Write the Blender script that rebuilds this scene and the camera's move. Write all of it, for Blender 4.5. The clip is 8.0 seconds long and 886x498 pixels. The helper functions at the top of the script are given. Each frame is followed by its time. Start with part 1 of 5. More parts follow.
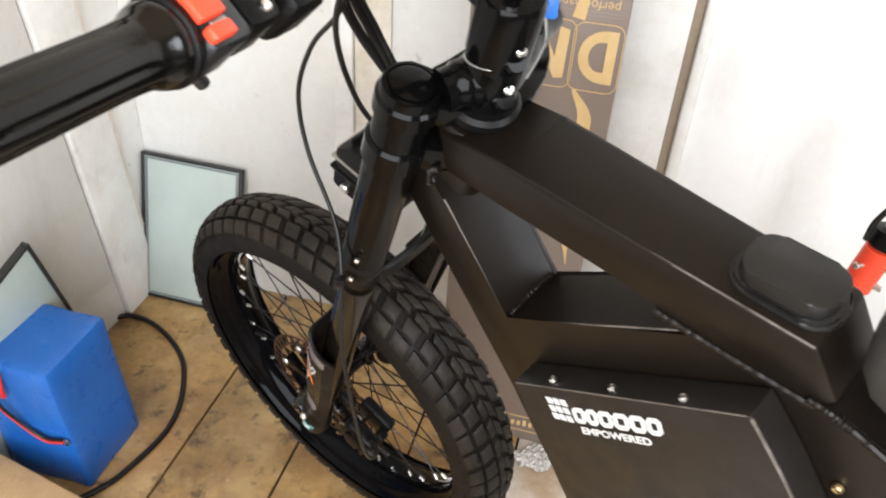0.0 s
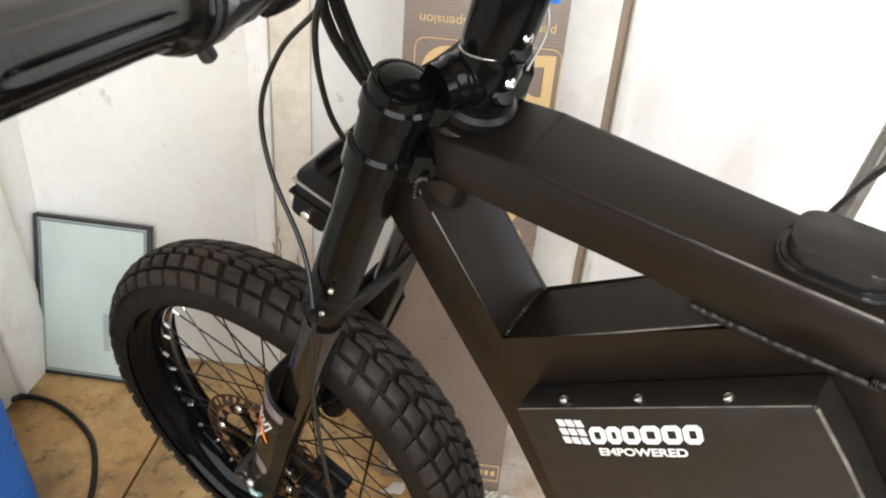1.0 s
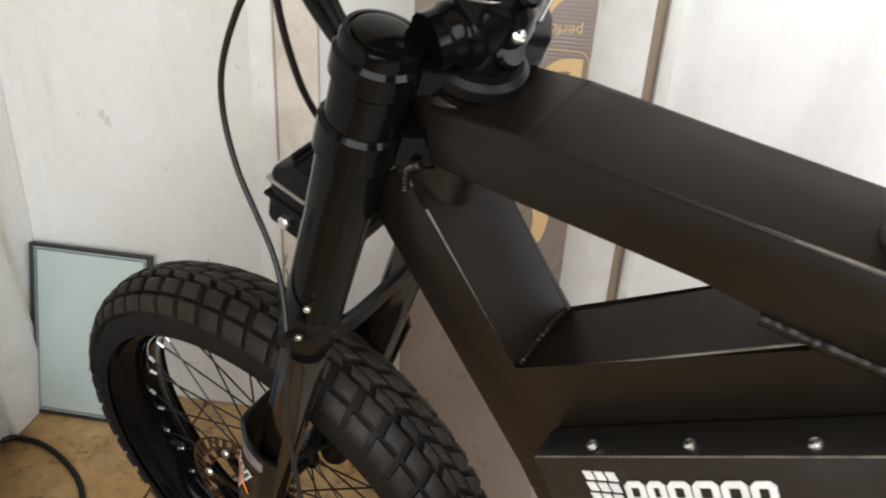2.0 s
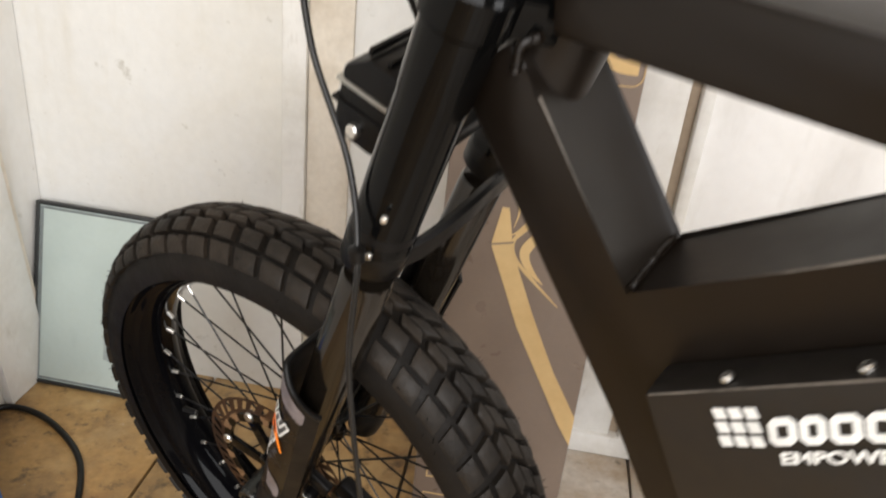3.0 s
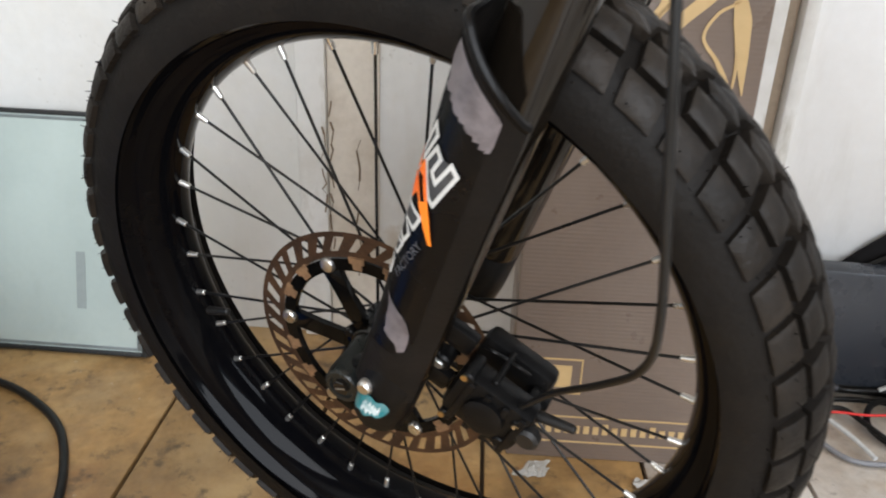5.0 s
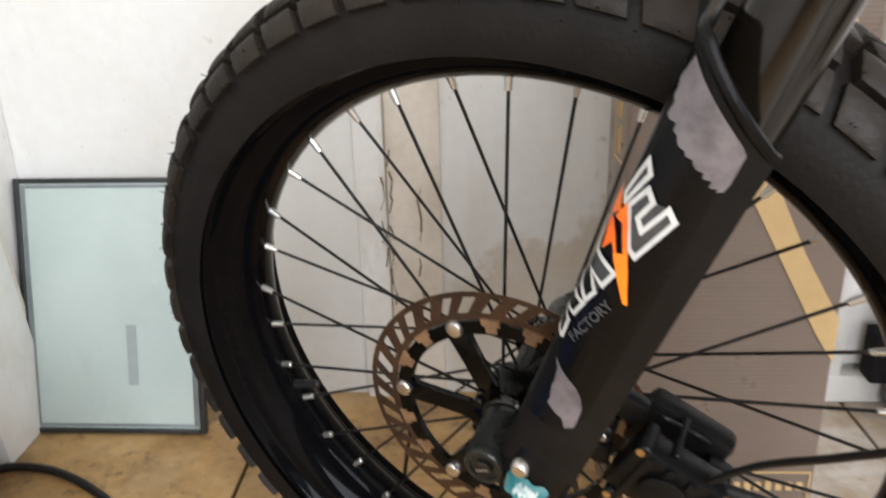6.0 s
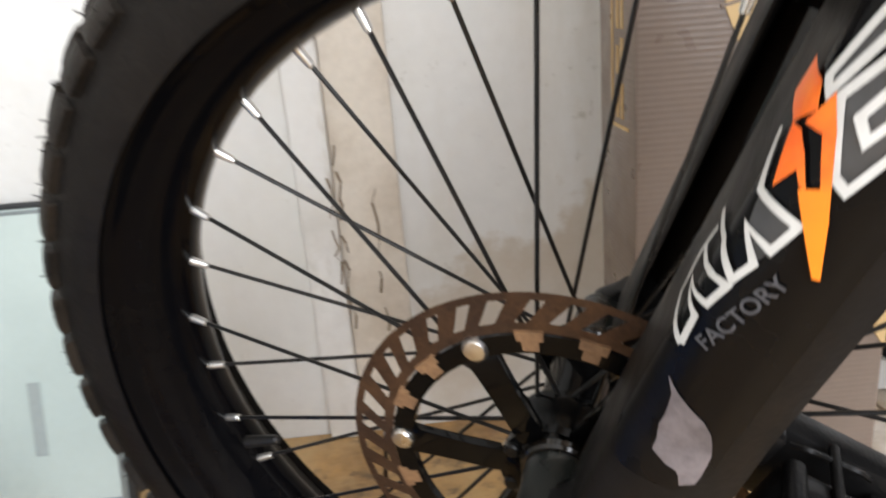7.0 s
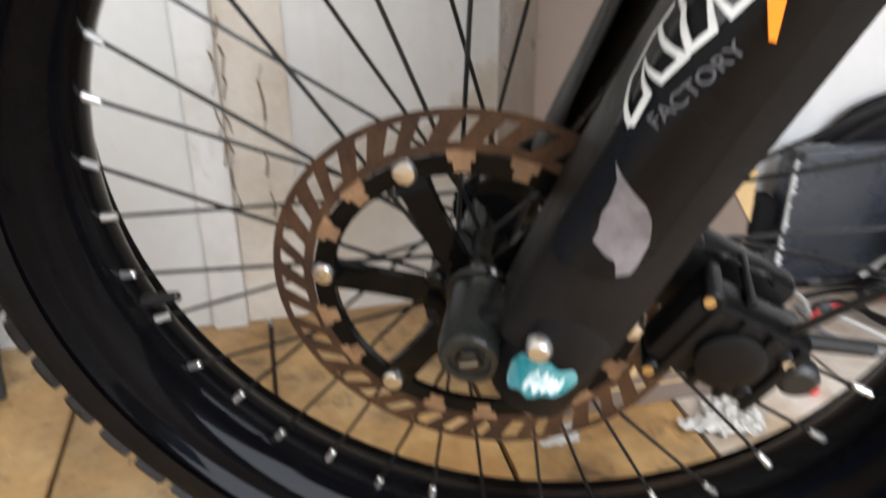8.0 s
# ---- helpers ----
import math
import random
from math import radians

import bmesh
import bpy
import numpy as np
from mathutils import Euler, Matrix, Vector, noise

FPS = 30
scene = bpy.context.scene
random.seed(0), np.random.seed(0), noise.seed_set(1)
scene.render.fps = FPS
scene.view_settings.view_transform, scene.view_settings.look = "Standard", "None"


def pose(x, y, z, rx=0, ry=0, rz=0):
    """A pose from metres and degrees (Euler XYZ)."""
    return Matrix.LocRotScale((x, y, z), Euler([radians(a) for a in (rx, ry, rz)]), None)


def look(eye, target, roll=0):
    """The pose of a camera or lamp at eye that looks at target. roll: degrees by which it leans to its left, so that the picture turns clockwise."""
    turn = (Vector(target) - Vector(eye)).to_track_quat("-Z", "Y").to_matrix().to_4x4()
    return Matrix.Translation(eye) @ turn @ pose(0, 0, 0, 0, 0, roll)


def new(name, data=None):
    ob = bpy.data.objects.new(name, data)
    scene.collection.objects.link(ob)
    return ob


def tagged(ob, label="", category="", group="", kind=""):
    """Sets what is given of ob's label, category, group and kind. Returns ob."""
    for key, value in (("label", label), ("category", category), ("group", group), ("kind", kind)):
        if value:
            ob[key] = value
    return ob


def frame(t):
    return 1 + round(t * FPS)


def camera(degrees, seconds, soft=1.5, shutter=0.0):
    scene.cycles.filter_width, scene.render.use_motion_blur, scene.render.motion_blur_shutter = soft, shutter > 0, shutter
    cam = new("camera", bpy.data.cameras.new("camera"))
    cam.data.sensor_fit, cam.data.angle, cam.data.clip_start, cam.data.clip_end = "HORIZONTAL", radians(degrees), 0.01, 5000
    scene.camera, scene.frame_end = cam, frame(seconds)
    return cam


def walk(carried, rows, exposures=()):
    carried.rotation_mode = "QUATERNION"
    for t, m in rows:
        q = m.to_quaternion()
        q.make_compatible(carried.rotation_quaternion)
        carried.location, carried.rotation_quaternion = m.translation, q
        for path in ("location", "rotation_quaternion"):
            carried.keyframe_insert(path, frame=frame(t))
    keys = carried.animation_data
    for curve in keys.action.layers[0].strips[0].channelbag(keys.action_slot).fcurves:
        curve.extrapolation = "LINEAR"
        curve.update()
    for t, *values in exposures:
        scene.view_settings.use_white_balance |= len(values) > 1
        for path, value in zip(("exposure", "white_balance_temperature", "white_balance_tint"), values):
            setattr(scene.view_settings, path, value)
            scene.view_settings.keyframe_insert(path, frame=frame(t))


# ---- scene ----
cam = camera(59.33, 8.0, 2.0, 0.5)
PATH = [
    (0, (0.0265, 0.0234, 1.1492), (0.0250, 1.6529, -0.0104), 3.83),
    (0.5, (-0.0364, 0.0364, 1.1353), (0.1010, 1.6994, 0.0329), 5.62),
    (1, (-0.0484, 0.0527, 1.0856), (0.2264, 1.7563, 0.0745), 4.85),
    (1.5, (-0.0217, 0.0830, 1.0537), (0.2505, 1.8114, 0.0850), 4.11),
    (1.7, (-0.0057, 0.1155, 1.0308), (0.2127, 1.8680, 0.0920), 2.75),
    (2.8, (-0.0543, 0.1556, 0.9523), (0.1070, 1.9370, 0.0576), 5.95),
    (3, (-0.0648, 0.1725, 0.9161), (0.1467, 1.9538, 0.0316), 6.20),
    (3.5, (-0.1090, 0.2179, 0.7934), (0.0963, 1.9843, -0.1219), 5.20),
    (3.6, (-0.1184, 0.2237, 0.7664), (0.0725, 1.9983, -0.1360), 5.49),
    (4, (-0.1371, 0.2475, 0.7069), (0.1063, 1.9917, -0.2410), 6.37),
    (4.4, (-0.1606, 0.2751, 0.6606), (0.1527, 2.0316, -0.2432), 5.56),
    (4.5, (-0.1667, 0.2844, 0.6526), (0.1442, 2.0512, -0.2316), 4.72),
    (4.7, (-0.1695, 0.3108, 0.6295), (0.1387, 2.0934, -0.2234), 3.51),
    (5.8, (-0.2501, 0.4043, 0.5929), (0.1041, 2.2165, -0.1756), -0.70),
    (6, (-0.2560, 0.4176, 0.5908), (0.0681, 2.2531, -0.1345), -1.50),
    (6.4, (-0.2514, 0.4715, 0.5828), (0.0625, 2.3255, -0.0984), -4.28),
    (6.5, (-0.2490, 0.4918, 0.5765), (0.0849, 2.3377, -0.1173), -4.87),
    (7, (-0.2645, 0.5563, 0.5252), (0.2301, 2.3744, -0.1616), -4.51),
    (7.5, (-0.2588, 0.5808, 0.4851), (0.4421, 2.3167, -0.2188), -1.93),
    (7.7, (-0.2665, 0.5629, 0.4930), (0.3975, 2.3019, -0.2384), -2.38),
    (8, (-0.2982, 0.5544, 0.4829), (0.4866, 2.1741, -0.3892), -0.02),
]
walk(cam, [(t, look(eye, target, roll)) for t, eye, target, roll in PATH],
     [(0.0, 0.05, 6500, 11), (0.5, -0.04, 6900, 11), (1.0, 0.0, 6600, 10), (1.5, -0.46, 6450, 10), (3.0, -0.18, 6900, 12), (3.5, -0.08, 6600, 11), (4.5, -0.12, 6250, 10), (6.0, 0.09, 6400, 11), (6.5, 0.05, 6700, 12), (7.5, 0.47, 6050, 11), (8.0, 0.43, 6150, 11)])

# ---------------------------------------------------------------- light
ROOM = pose(-0.628, 1.483, 0, 0, 0, -12.6)      # x along the back wall, -y into the room

world = bpy.data.worlds.new("sky")
scene.world = world
world.use_nodes = True
wn, wl = world.node_tree.nodes, world.node_tree.links
sky = wn.new("ShaderNodeTexSky")
sky.sky_type, sky.sun_disc = "NISHITA", False
sky.sun_elevation, sky.sun_rotation = radians(48), radians(200)
wl.new(sky.outputs[0], wn["Background"].inputs[0])
wn["Background"].inputs[1].default_value = 0.15


def area_lamp(name, m, width, height, watts, colour):
    data = bpy.data.lights.new(name, "AREA")
    data.shape, data.size, data.size_y, data.energy, data.color = "RECTANGLE", width, height, watts, colour
    ob = new(name, data)
    ob.matrix_world = m
    return ob


# assumed daylight from behind the camera and from the side; neither window is seen
area_lamp("assumed_rear_daylight", ROOM @ look((1.22, -2.34, 1.28), (1.65, 0.0, 0.45)), 1.72, 1.70, 85, (0.96, 0.98, 1.0))
area_lamp("assumed_side_daylight", ROOM @ look((3.02, -1.45, 1.5), (1.1, -0.2, 0.4)), 1.0, 1.1, 38, (0.92, 0.96, 1.0))


# ---------------------------------------------------------------- materials
def material(name, base, rough=0.5, metal=0.0, spots=None, scale=8.0, amount=0.5, fine=0.0, bump=0.0, bump_scale=120.0,
             rough_vary=0.1, coat=0.0, per_object=0.0, shine=0.5):
    """Two-scale procedural surface in world metres: base, blotches of another colour, fine grain and relief."""
    m = bpy.data.materials.new(name)
    m.use_nodes = True
    n, l = m.node_tree.nodes, m.node_tree.links
    bsdf = n["Principled BSDF"]
    pos = n.new("ShaderNodeNewGeometry").outputs["Position"]
    colour = None
    if spots:
        tex = n.new("ShaderNodeTexNoise")
        tex.inputs["Scale"].default_value, tex.inputs["Detail"].default_value, tex.inputs["Roughness"].default_value = scale, 7, 0.65
        l.new(pos, tex.inputs["Vector"])
        ramp = n.new("ShaderNodeMapRange")
        ramp.inputs["From Min"].default_value, ramp.inputs["From Max"].default_value = 0.42, 0.68
        ramp.inputs["To Max"].default_value = amount
        l.new(tex.outputs["Fac"], ramp.inputs["Value"])
        mix = n.new("ShaderNodeMix")
        mix.data_type = "RGBA"
        mix.inputs["A"].default_value, mix.inputs["B"].default_value = (*base, 1), (*spots, 1)
        l.new(ramp.outputs[0], mix.inputs["Factor"])
        colour = mix.outputs["Result"]
    if fine or per_object:
        hsv = n.new("ShaderNodeHueSaturation")
        if colour:
            l.new(colour, hsv.inputs["Color"])
        else:
            hsv.inputs["Color"].default_value = (*base, 1)
        value = None
        if fine:
            grain = n.new("ShaderNodeTexNoise")
            grain.inputs["Scale"].default_value, grain.inputs["Detail"].default_value = bump_scale, 4
            l.new(pos, grain.inputs["Vector"])
            rng = n.new("ShaderNodeMapRange")
            rng.inputs["To Min"].default_value, rng.inputs["To Max"].default_value = 1 - fine, 1 + fine
            l.new(grain.outputs["Fac"], rng.inputs["Value"])
            value = rng.outputs[0]
        if per_object:
            info = n.new("ShaderNodeObjectInfo")
            rng2 = n.new("ShaderNodeMapRange")
            rng2.inputs["To Min"].default_value, rng2.inputs["To Max"].default_value = 1 - per_object, 1 + per_object
            l.new(info.outputs["Random"], rng2.inputs["Value"])
            if value:
                mul = n.new("ShaderNodeMath")
                mul.operation = "MULTIPLY"
                l.new(value, mul.inputs[0])
                l.new(rng2.outputs[0], mul.inputs[1])
                value = mul.outputs[0]
            else:
                value = rng2.outputs[0]
        l.new(value, hsv.inputs["Value"])
        colour = hsv.outputs["Color"]
    if colour:
        l.new(colour, bsdf.inputs["Base Color"])
    else:
        bsdf.inputs["Base Color"].default_value = (*base, 1)
    bsdf.inputs["Metallic"].default_value = metal
    bsdf.inputs["Specular IOR Level"].default_value = shine
    bsdf.inputs["Coat Weight"].default_value = coat
    bsdf.inputs["Coat Roughness"].default_value = 0.12
    if rough_vary:
        rn = n.new("ShaderNodeTexNoise")
        rn.inputs["Scale"].default_value, rn.inputs["Detail"].default_value = 35, 5
        l.new(pos, rn.inputs["Vector"])
        rr = n.new("ShaderNodeMapRange")
        rr.inputs["From Min"].default_value, rr.inputs["From Max"].default_value = 0.3, 0.7
        rr.inputs["To Min"].default_value, rr.inputs["To Max"].default_value = max(0.02, rough - rough_vary), min(1, rough + rough_vary)
        l.new(rn.outputs["Fac"], rr.inputs["Value"])
        l.new(rr.outputs[0], bsdf.inputs["Roughness"])
    else:
        bsdf.inputs["Roughness"].default_value = rough
    if bump:
        bt = n.new("ShaderNodeTexNoise")
        bt.inputs["Scale"].default_value, bt.inputs["Detail"].default_value = bump_scale, 6
        l.new(pos, bt.inputs["Vector"])
        bn = n.new("ShaderNodeBump")
        bn.inputs["Strength"].default_value, bn.inputs["Distance"].default_value = bump, 0.002
        l.new(bt.outputs["Fac"], bn.inputs["Height"])
        l.new(bn.outputs["Normal"], bsdf.inputs["Normal"])
    return m


WALL = material("old white paint", (0.66, 0.655, 0.63), 0.55, spots=(0.58, 0.53, 0.43), scale=4.0, amount=0.40, fine=0.06, bump=0.25, bump_scale=60)
TRIM = material("white trim paint", (0.76, 0.75, 0.72), 0.45, spots=(0.45, 0.41, 0.33), scale=9.0, amount=0.4, fine=0.05, bump=0.2, bump_scale=90)
BEIGE = material("bare beige board", (0.70, 0.64, 0.55), 0.7, spots=(0.48, 0.40, 0.30), scale=12.0, amount=0.6, fine=0.1, bump=0.3, bump_scale=110)
DOOR = material("white door paint", (0.84, 0.84, 0.83), 0.4, spots=(0.66, 0.63, 0.58), scale=3.0, amount=0.35, fine=0.03, bump=0.1, bump_scale=70)
DARKGAP = material("dark gap", (0.33, 0.26, 0.19), 0.8, fine=0.2)
CEIL = material("pale ceiling board", (0.58, 0.46, 0.34), 0.7, spots=(0.42, 0.32, 0.22), scale=3.0, fine=0.1)
BARE = material("bare brown board", (0.22, 0.185, 0.15), 0.7, spots=(0.14, 0.11, 0.085), scale=3.0, fine=0.1, bump=0.2)
PLY = material("worn plywood", (0.42, 0.25, 0.092), 0.45, spots=(0.15, 0.085, 0.036), scale=8.0, amount=0.85, fine=0.35, bump=0.4, bump_scale=75, per_object=0.10)
PALEPLY = material("scuffed pale board", (0.61, 0.555, 0.49), 0.45, spots=(0.30, 0.20, 0.10), scale=9.0, amount=0.7, fine=0.22, bump=0.35, bump_scale=80, per_object=0.06)
SUB = material("dirt in joints", (0.085, 0.058, 0.036), 0.9, fine=0.2)
FRAME = material("satin black powder coat", (0.0056, 0.0038, 0.0026), 0.38, spots=(0.0085, 0.006, 0.0042), scale=5.0, amount=0.4, fine=0.12, bump=0.05, bump_scale=900, rough_vary=0.05, shine=0.23)
COVER = material("matt black sheet", (0.0105, 0.0088, 0.0074), 0.46, spots=(0.014, 0.012, 0.010), scale=7.0, amount=0.4, fine=0.1, bump=0.04, bump_scale=700, shine=0.3)
GLOSS = material("gloss black anodised", (0.002, 0.002, 0.002), 0.13, fine=0.2, rough_vary=0.06, shine=0.12)
CAST = material("black cast alloy", (0.0032, 0.003, 0.003), 0.38, spots=(0.007, 0.0065, 0.006), scale=40.0, amount=0.3, fine=0.15, bump=0.15, bump_scale=500, shine=0.15)
LEG = material("bronze black fork leg", (0.0055, 0.0042, 0.0030), 0.12, metal=0.0, spots=(0.012, 0.009, 0.0065), scale=12.0, fine=0.15, rough_vary=0.03, shine=0.4)
SHELL = material("worn matt guard plastic", (0.0075, 0.0065, 0.0058), 0.46, spots=(0.013, 0.011, 0.0098), scale=24.0, amount=0.5, fine=0.25, bump=0.12, bump_scale=320, shine=0.10)
GUARD = material("black fork guard plastic", (0.003, 0.003, 0.0033), 0.26, spots=(0.006, 0.0055, 0.0055), scale=30.0, amount=0.35, fine=0.12, bump=0.06, bump_scale=300, shine=0.16)
RUBBER = material("tyre rubber", (0.0056, 0.0044, 0.0035), 0.6, spots=(0.011, 0.0095, 0.008), scale=14.0, amount=0.5, fine=0.3, bump=0.3, bump_scale=260, shine=0.14)
TREAD = material("worn tread rubber", (0.0085, 0.0066, 0.0050), 0.58, spots=(0.028, 0.0210, 0.0150), scale=14.0, amount=0.6, fine=0.3, bump=0.4, bump_scale=240, per_object=0.2, shine=0.2)
HIDE = material("grained black saddle cover", (0.030, 0.028, 0.026), 0.55, spots=(0.045, 0.042, 0.038), scale=18, amount=0.5, fine=0.2, bump=0.25, bump_scale=380)
SOFT = material("soft black rubber", (0.006, 0.0055, 0.005), 0.5, spots=(0.010, 0.0085, 0.0075), scale=20, fine=0.15, bump=0.08, bump_scale=400, shine=0.42)
GRIP = material("hard black grip rubber", (0.0026, 0.0023, 0.002), 0.15, fine=0.2, bump=0.05, bump_scale=350, shine=0.4)
RIM = material("gloss black rim", (0.002, 0.002, 0.0026), 0.055, spots=(0.004, 0.0038, 0.0036), scale=30, amount=0.4, fine=0.2, rough_vary=0.03, shine=0.07)
# pale tone for the highlights painted along the frame's edges
EDGELIGHT = material("painted edge highlight", (0.16, 0.14, 0.12), 0.4, metal=0.3, spots=(0.03, 0.026, 0.022), scale=40, amount=0.9, fine=0.2)
SLATE = material("dark slate plastic", (0.026, 0.030, 0.038), 0.30, spots=(0.032, 0.036, 0.044), scale=10, amount=0.5, fine=0.1, bump=0.05, bump_scale=300)
SPOKE = material("black steel spoke", (0.006, 0.0055, 0.005), 0.33, metal=0.1, fine=0.2, shine=0.4)
NIPPLE = material("bright nipple", (0.66, 0.65, 0.62), 0.3, metal=0.9, fine=0.15)
RUST = material("rusty brake steel", (0.060, 0.031, 0.017), 0.55, metal=0.2, spots=(0.17, 0.085, 0.038), scale=24.0, amount=0.7, fine=0.4, bump=0.4, bump_scale=420)
RUSTTAB = material("orange rusted tab", (0.19, 0.105, 0.05), 0.6, metal=0.1, spots=(0.07, 0.036, 0.018), scale=60.0, amount=0.7, fine=0.4, bump=0.4, bump_scale=420)
LUG = material("dark greenish alloy lug", (0.0085, 0.0095, 0.0085), 0.30, spots=(0.016, 0.017, 0.015), scale=40, amount=0.5, fine=0.2, bump=0.1, bump_scale=400, shine=0.4)
SCRATCH = material("scuffed white print", (0.62, 0.68, 0.68), 0.5, spots=(0.06, 0.24, 0.26), scale=150, amount=0.75, fine=0.1)
STEEL = material("bright steel bolt", (0.66, 0.65, 0.62), 0.28, metal=1.0, fine=0.15)
GREYSTEEL = material("grey steel tube", (0.40, 0.40, 0.38), 0.35, metal=0.9, spots=(0.2, 0.18, 0.15), scale=30, fine=0.1)
BRASS = material("brass bolt", (0.55, 0.40, 0.20), 0.35, metal=1.0, fine=0.15)
CARTON = material("dark printed carton", (0.180, 0.136, 0.108), 0.36, spots=(0.21, 0.162, 0.130), scale=7.0, amount=0.5, fine=0.06, bump=0.1, bump_scale=160)
cn, cl = CARTON.node_tree.nodes, CARTON.node_tree.links
flutes = cn.new("ShaderNodeTexWave")
flutes.wave_type, flutes.bands_direction = "BANDS", "Z"
flutes.inputs["Scale"].default_value, flutes.inputs["Distortion"].default_value = 65, 0.6
cl.new(cn.new("ShaderNodeNewGeometry").outputs["Position"], flutes.inputs["Vector"])
ridge = cn.new("ShaderNodeBump")
ridge.inputs["Strength"].default_value, ridge.inputs["Distance"].default_value = 0.12, 0.0012
cl.new(flutes.outputs["Fac"], ridge.inputs["Height"])
cl.new(ridge.outputs["Normal"], cn["Principled BSDF"].inputs["Normal"])
TAN = material("tan carton print", (0.60, 0.42, 0.20), 0.6, spots=(0.47, 0.30, 0.12), scale=12.0, amount=0.5, fine=0.06)
WHITE = material("white lettering", (0.58, 0.58, 0.56), 0.5, spots=(0.40, 0.40, 0.38), scale=70, amount=0.5, fine=0.12)
FADE = material("pale grey print", (0.15, 0.132, 0.138), 0.35, spots=(0.06, 0.052, 0.055), scale=90, amount=0.7, fine=0.15)
GREYPRINT = material("grey print", (0.062, 0.063, 0.07), 0.5, fine=0.06)
ORANGE = material("orange decal", (0.85, 0.13, 0.012), 0.4, spots=(0.95, 0.33, 0.02), scale=35, amount=0.6, fine=0.04)
AMBER = material("amber decal", (0.93, 0.22, 0.013), 0.4, spots=(0.95, 0.28, 0.016), scale=35, amount=0.5, fine=0.04)
DIMPRINT = material("dim grey print", (0.045, 0.045, 0.045), 0.4, spots=(0.08, 0.08, 0.08), scale=60, amount=0.5, fine=0.1)
REDSW = material("red switch plastic", (0.80, 0.065, 0.025), 0.38, fine=0.05)
REDWIRE = material("red wire", (0.62, 0.03, 0.025), 0.4, fine=0.08)
YELLOW = material("yellow button", (0.75, 0.50, 0.03), 0.4, fine=0.05)
TEAL = material("teal sticker", (0.009, 0.165, 0.188), 0.35, spots=(0.36, 0.46, 0.46), scale=90, amount=0.4, fine=0.1)
BLUE = material("blue shrink wrap", (0.012, 0.105, 0.40), 0.34, spots=(0.018, 0.14, 0.47), scale=8.0, amount=0.6, fine=0.05, bump=0.12, bump_scale=45, rough_vary=0.12)
PANEL = material("grey green glass", (0.43, 0.50, 0.47), 0.1, spots=(0.36, 0.42, 0.40), scale=5, amount=0.5, fine=0.03, rough_vary=0.04)
SPACER = material("dull spacer metal", (0.22, 0.25, 0.25), 0.4, metal=0.4, spots=(0.12, 0.13, 0.13), scale=30, amount=0.6, fine=0.15)
SEAL = material("black frame seal", (0.014, 0.015, 0.015), 0.5, fine=0.2)
CABLE = material("black cable", (0.007, 0.0065, 0.006), 0.38, fine=0.2, shine=0.3)
GREYCABLE = material("grey cable", (0.20, 0.20, 0.21), 0.45, fine=0.15)
PLASTIC = material("black plastic", (0.010, 0.0105, 0.012), 0.33, spots=(0.022, 0.022, 0.024), scale=8, amount=0.4, fine=0.1, bump=0.06, bump_scale=300, shine=0.4)
CLOTH = material("black cloth", (0.007, 0.0065, 0.007), 0.9, fine=0.3, bump=0.5, bump_scale=500, shine=0.2)
WOOD = material("pale wood offcut", (0.46, 0.30, 0.15), 0.6, spots=(0.33, 0.2, 0.09), scale=25, amount=0.6, fine=0.15, bump=0.25, bump_scale=150)
BAG = material("dull white plastic scrap", (0.42, 0.40, 0.36), 0.35, spots=(0.55, 0.53, 0.5), scale=60, amount=0.5, fine=0.1, bump=0.4, bump_scale=90)


def mottle(m, colour, scale, lo, hi, amount, tall=1.0):
    """One more layer of marks over a material's colour; tall under 1 draws them out upright."""
    n, l = m.node_tree.nodes, m.node_tree.links
    base = n["Principled BSDF"].inputs["Base Color"]
    tex, rng, mix = n.new("ShaderNodeTexNoise"), n.new("ShaderNodeMapRange"), n.new("ShaderNodeMix")
    tex.inputs["Scale"].default_value, tex.inputs["Detail"].default_value, tex.inputs["Roughness"].default_value = scale, 8, 0.66
    place = n.new("ShaderNodeMapping")
    place.inputs["Scale"].default_value, place.inputs["Location"].default_value = (1, 1, tall), (scale * 0.37, 1.7, 0.3)
    l.new(n.new("ShaderNodeNewGeometry").outputs["Position"], place.inputs["Vector"])
    l.new(place.outputs[0], tex.inputs["Vector"])
    rng.inputs["From Min"].default_value, rng.inputs["From Max"].default_value, rng.inputs["To Max"].default_value = lo, hi, amount
    l.new(tex.outputs["Fac"], rng.inputs["Value"])
    mix.data_type = "RGBA"
    mix.inputs["B"].default_value = (*colour, 1)
    l.new(rng.outputs[0], mix.inputs["Factor"])
    l.new(base.links[0].from_socket, mix.inputs["A"])
    l.new(mix.outputs["Result"], base)


mottle(PLY, (0.55, 0.38, 0.18), 5.0, 0.47, 0.60, 0.7)
mottle(PLY, (0.24, 0.10, 0.03), 3.5, 0.52, 0.62, 0.5)
mottle(PLY, (0.20, 0.130, 0.060), 2.6, 0.48, 0.62, 0.34)
mottle(PLY, (0.33, 0.095, 0.035), 17.0, 0.65, 0.74, 0.5)
mottle(PLY, (0.11, 0.072, 0.04), 7.0, 0.57, 0.68, 0.55)
mottle(PLY, (0.055, 0.036, 0.022), 24.0, 0.55, 0.66, 0.75)
mottle(PLY, (0.62, 0.58, 0.52), 75.0, 0.68, 0.72, 0.6)
mottle(PALEPLY, (0.34, 0.21, 0.09), 5.0, 0.52, 0.64, 0.6)
mottle(PALEPLY, (0.10, 0.075, 0.05), 40.0, 0.60, 0.70, 0.6)
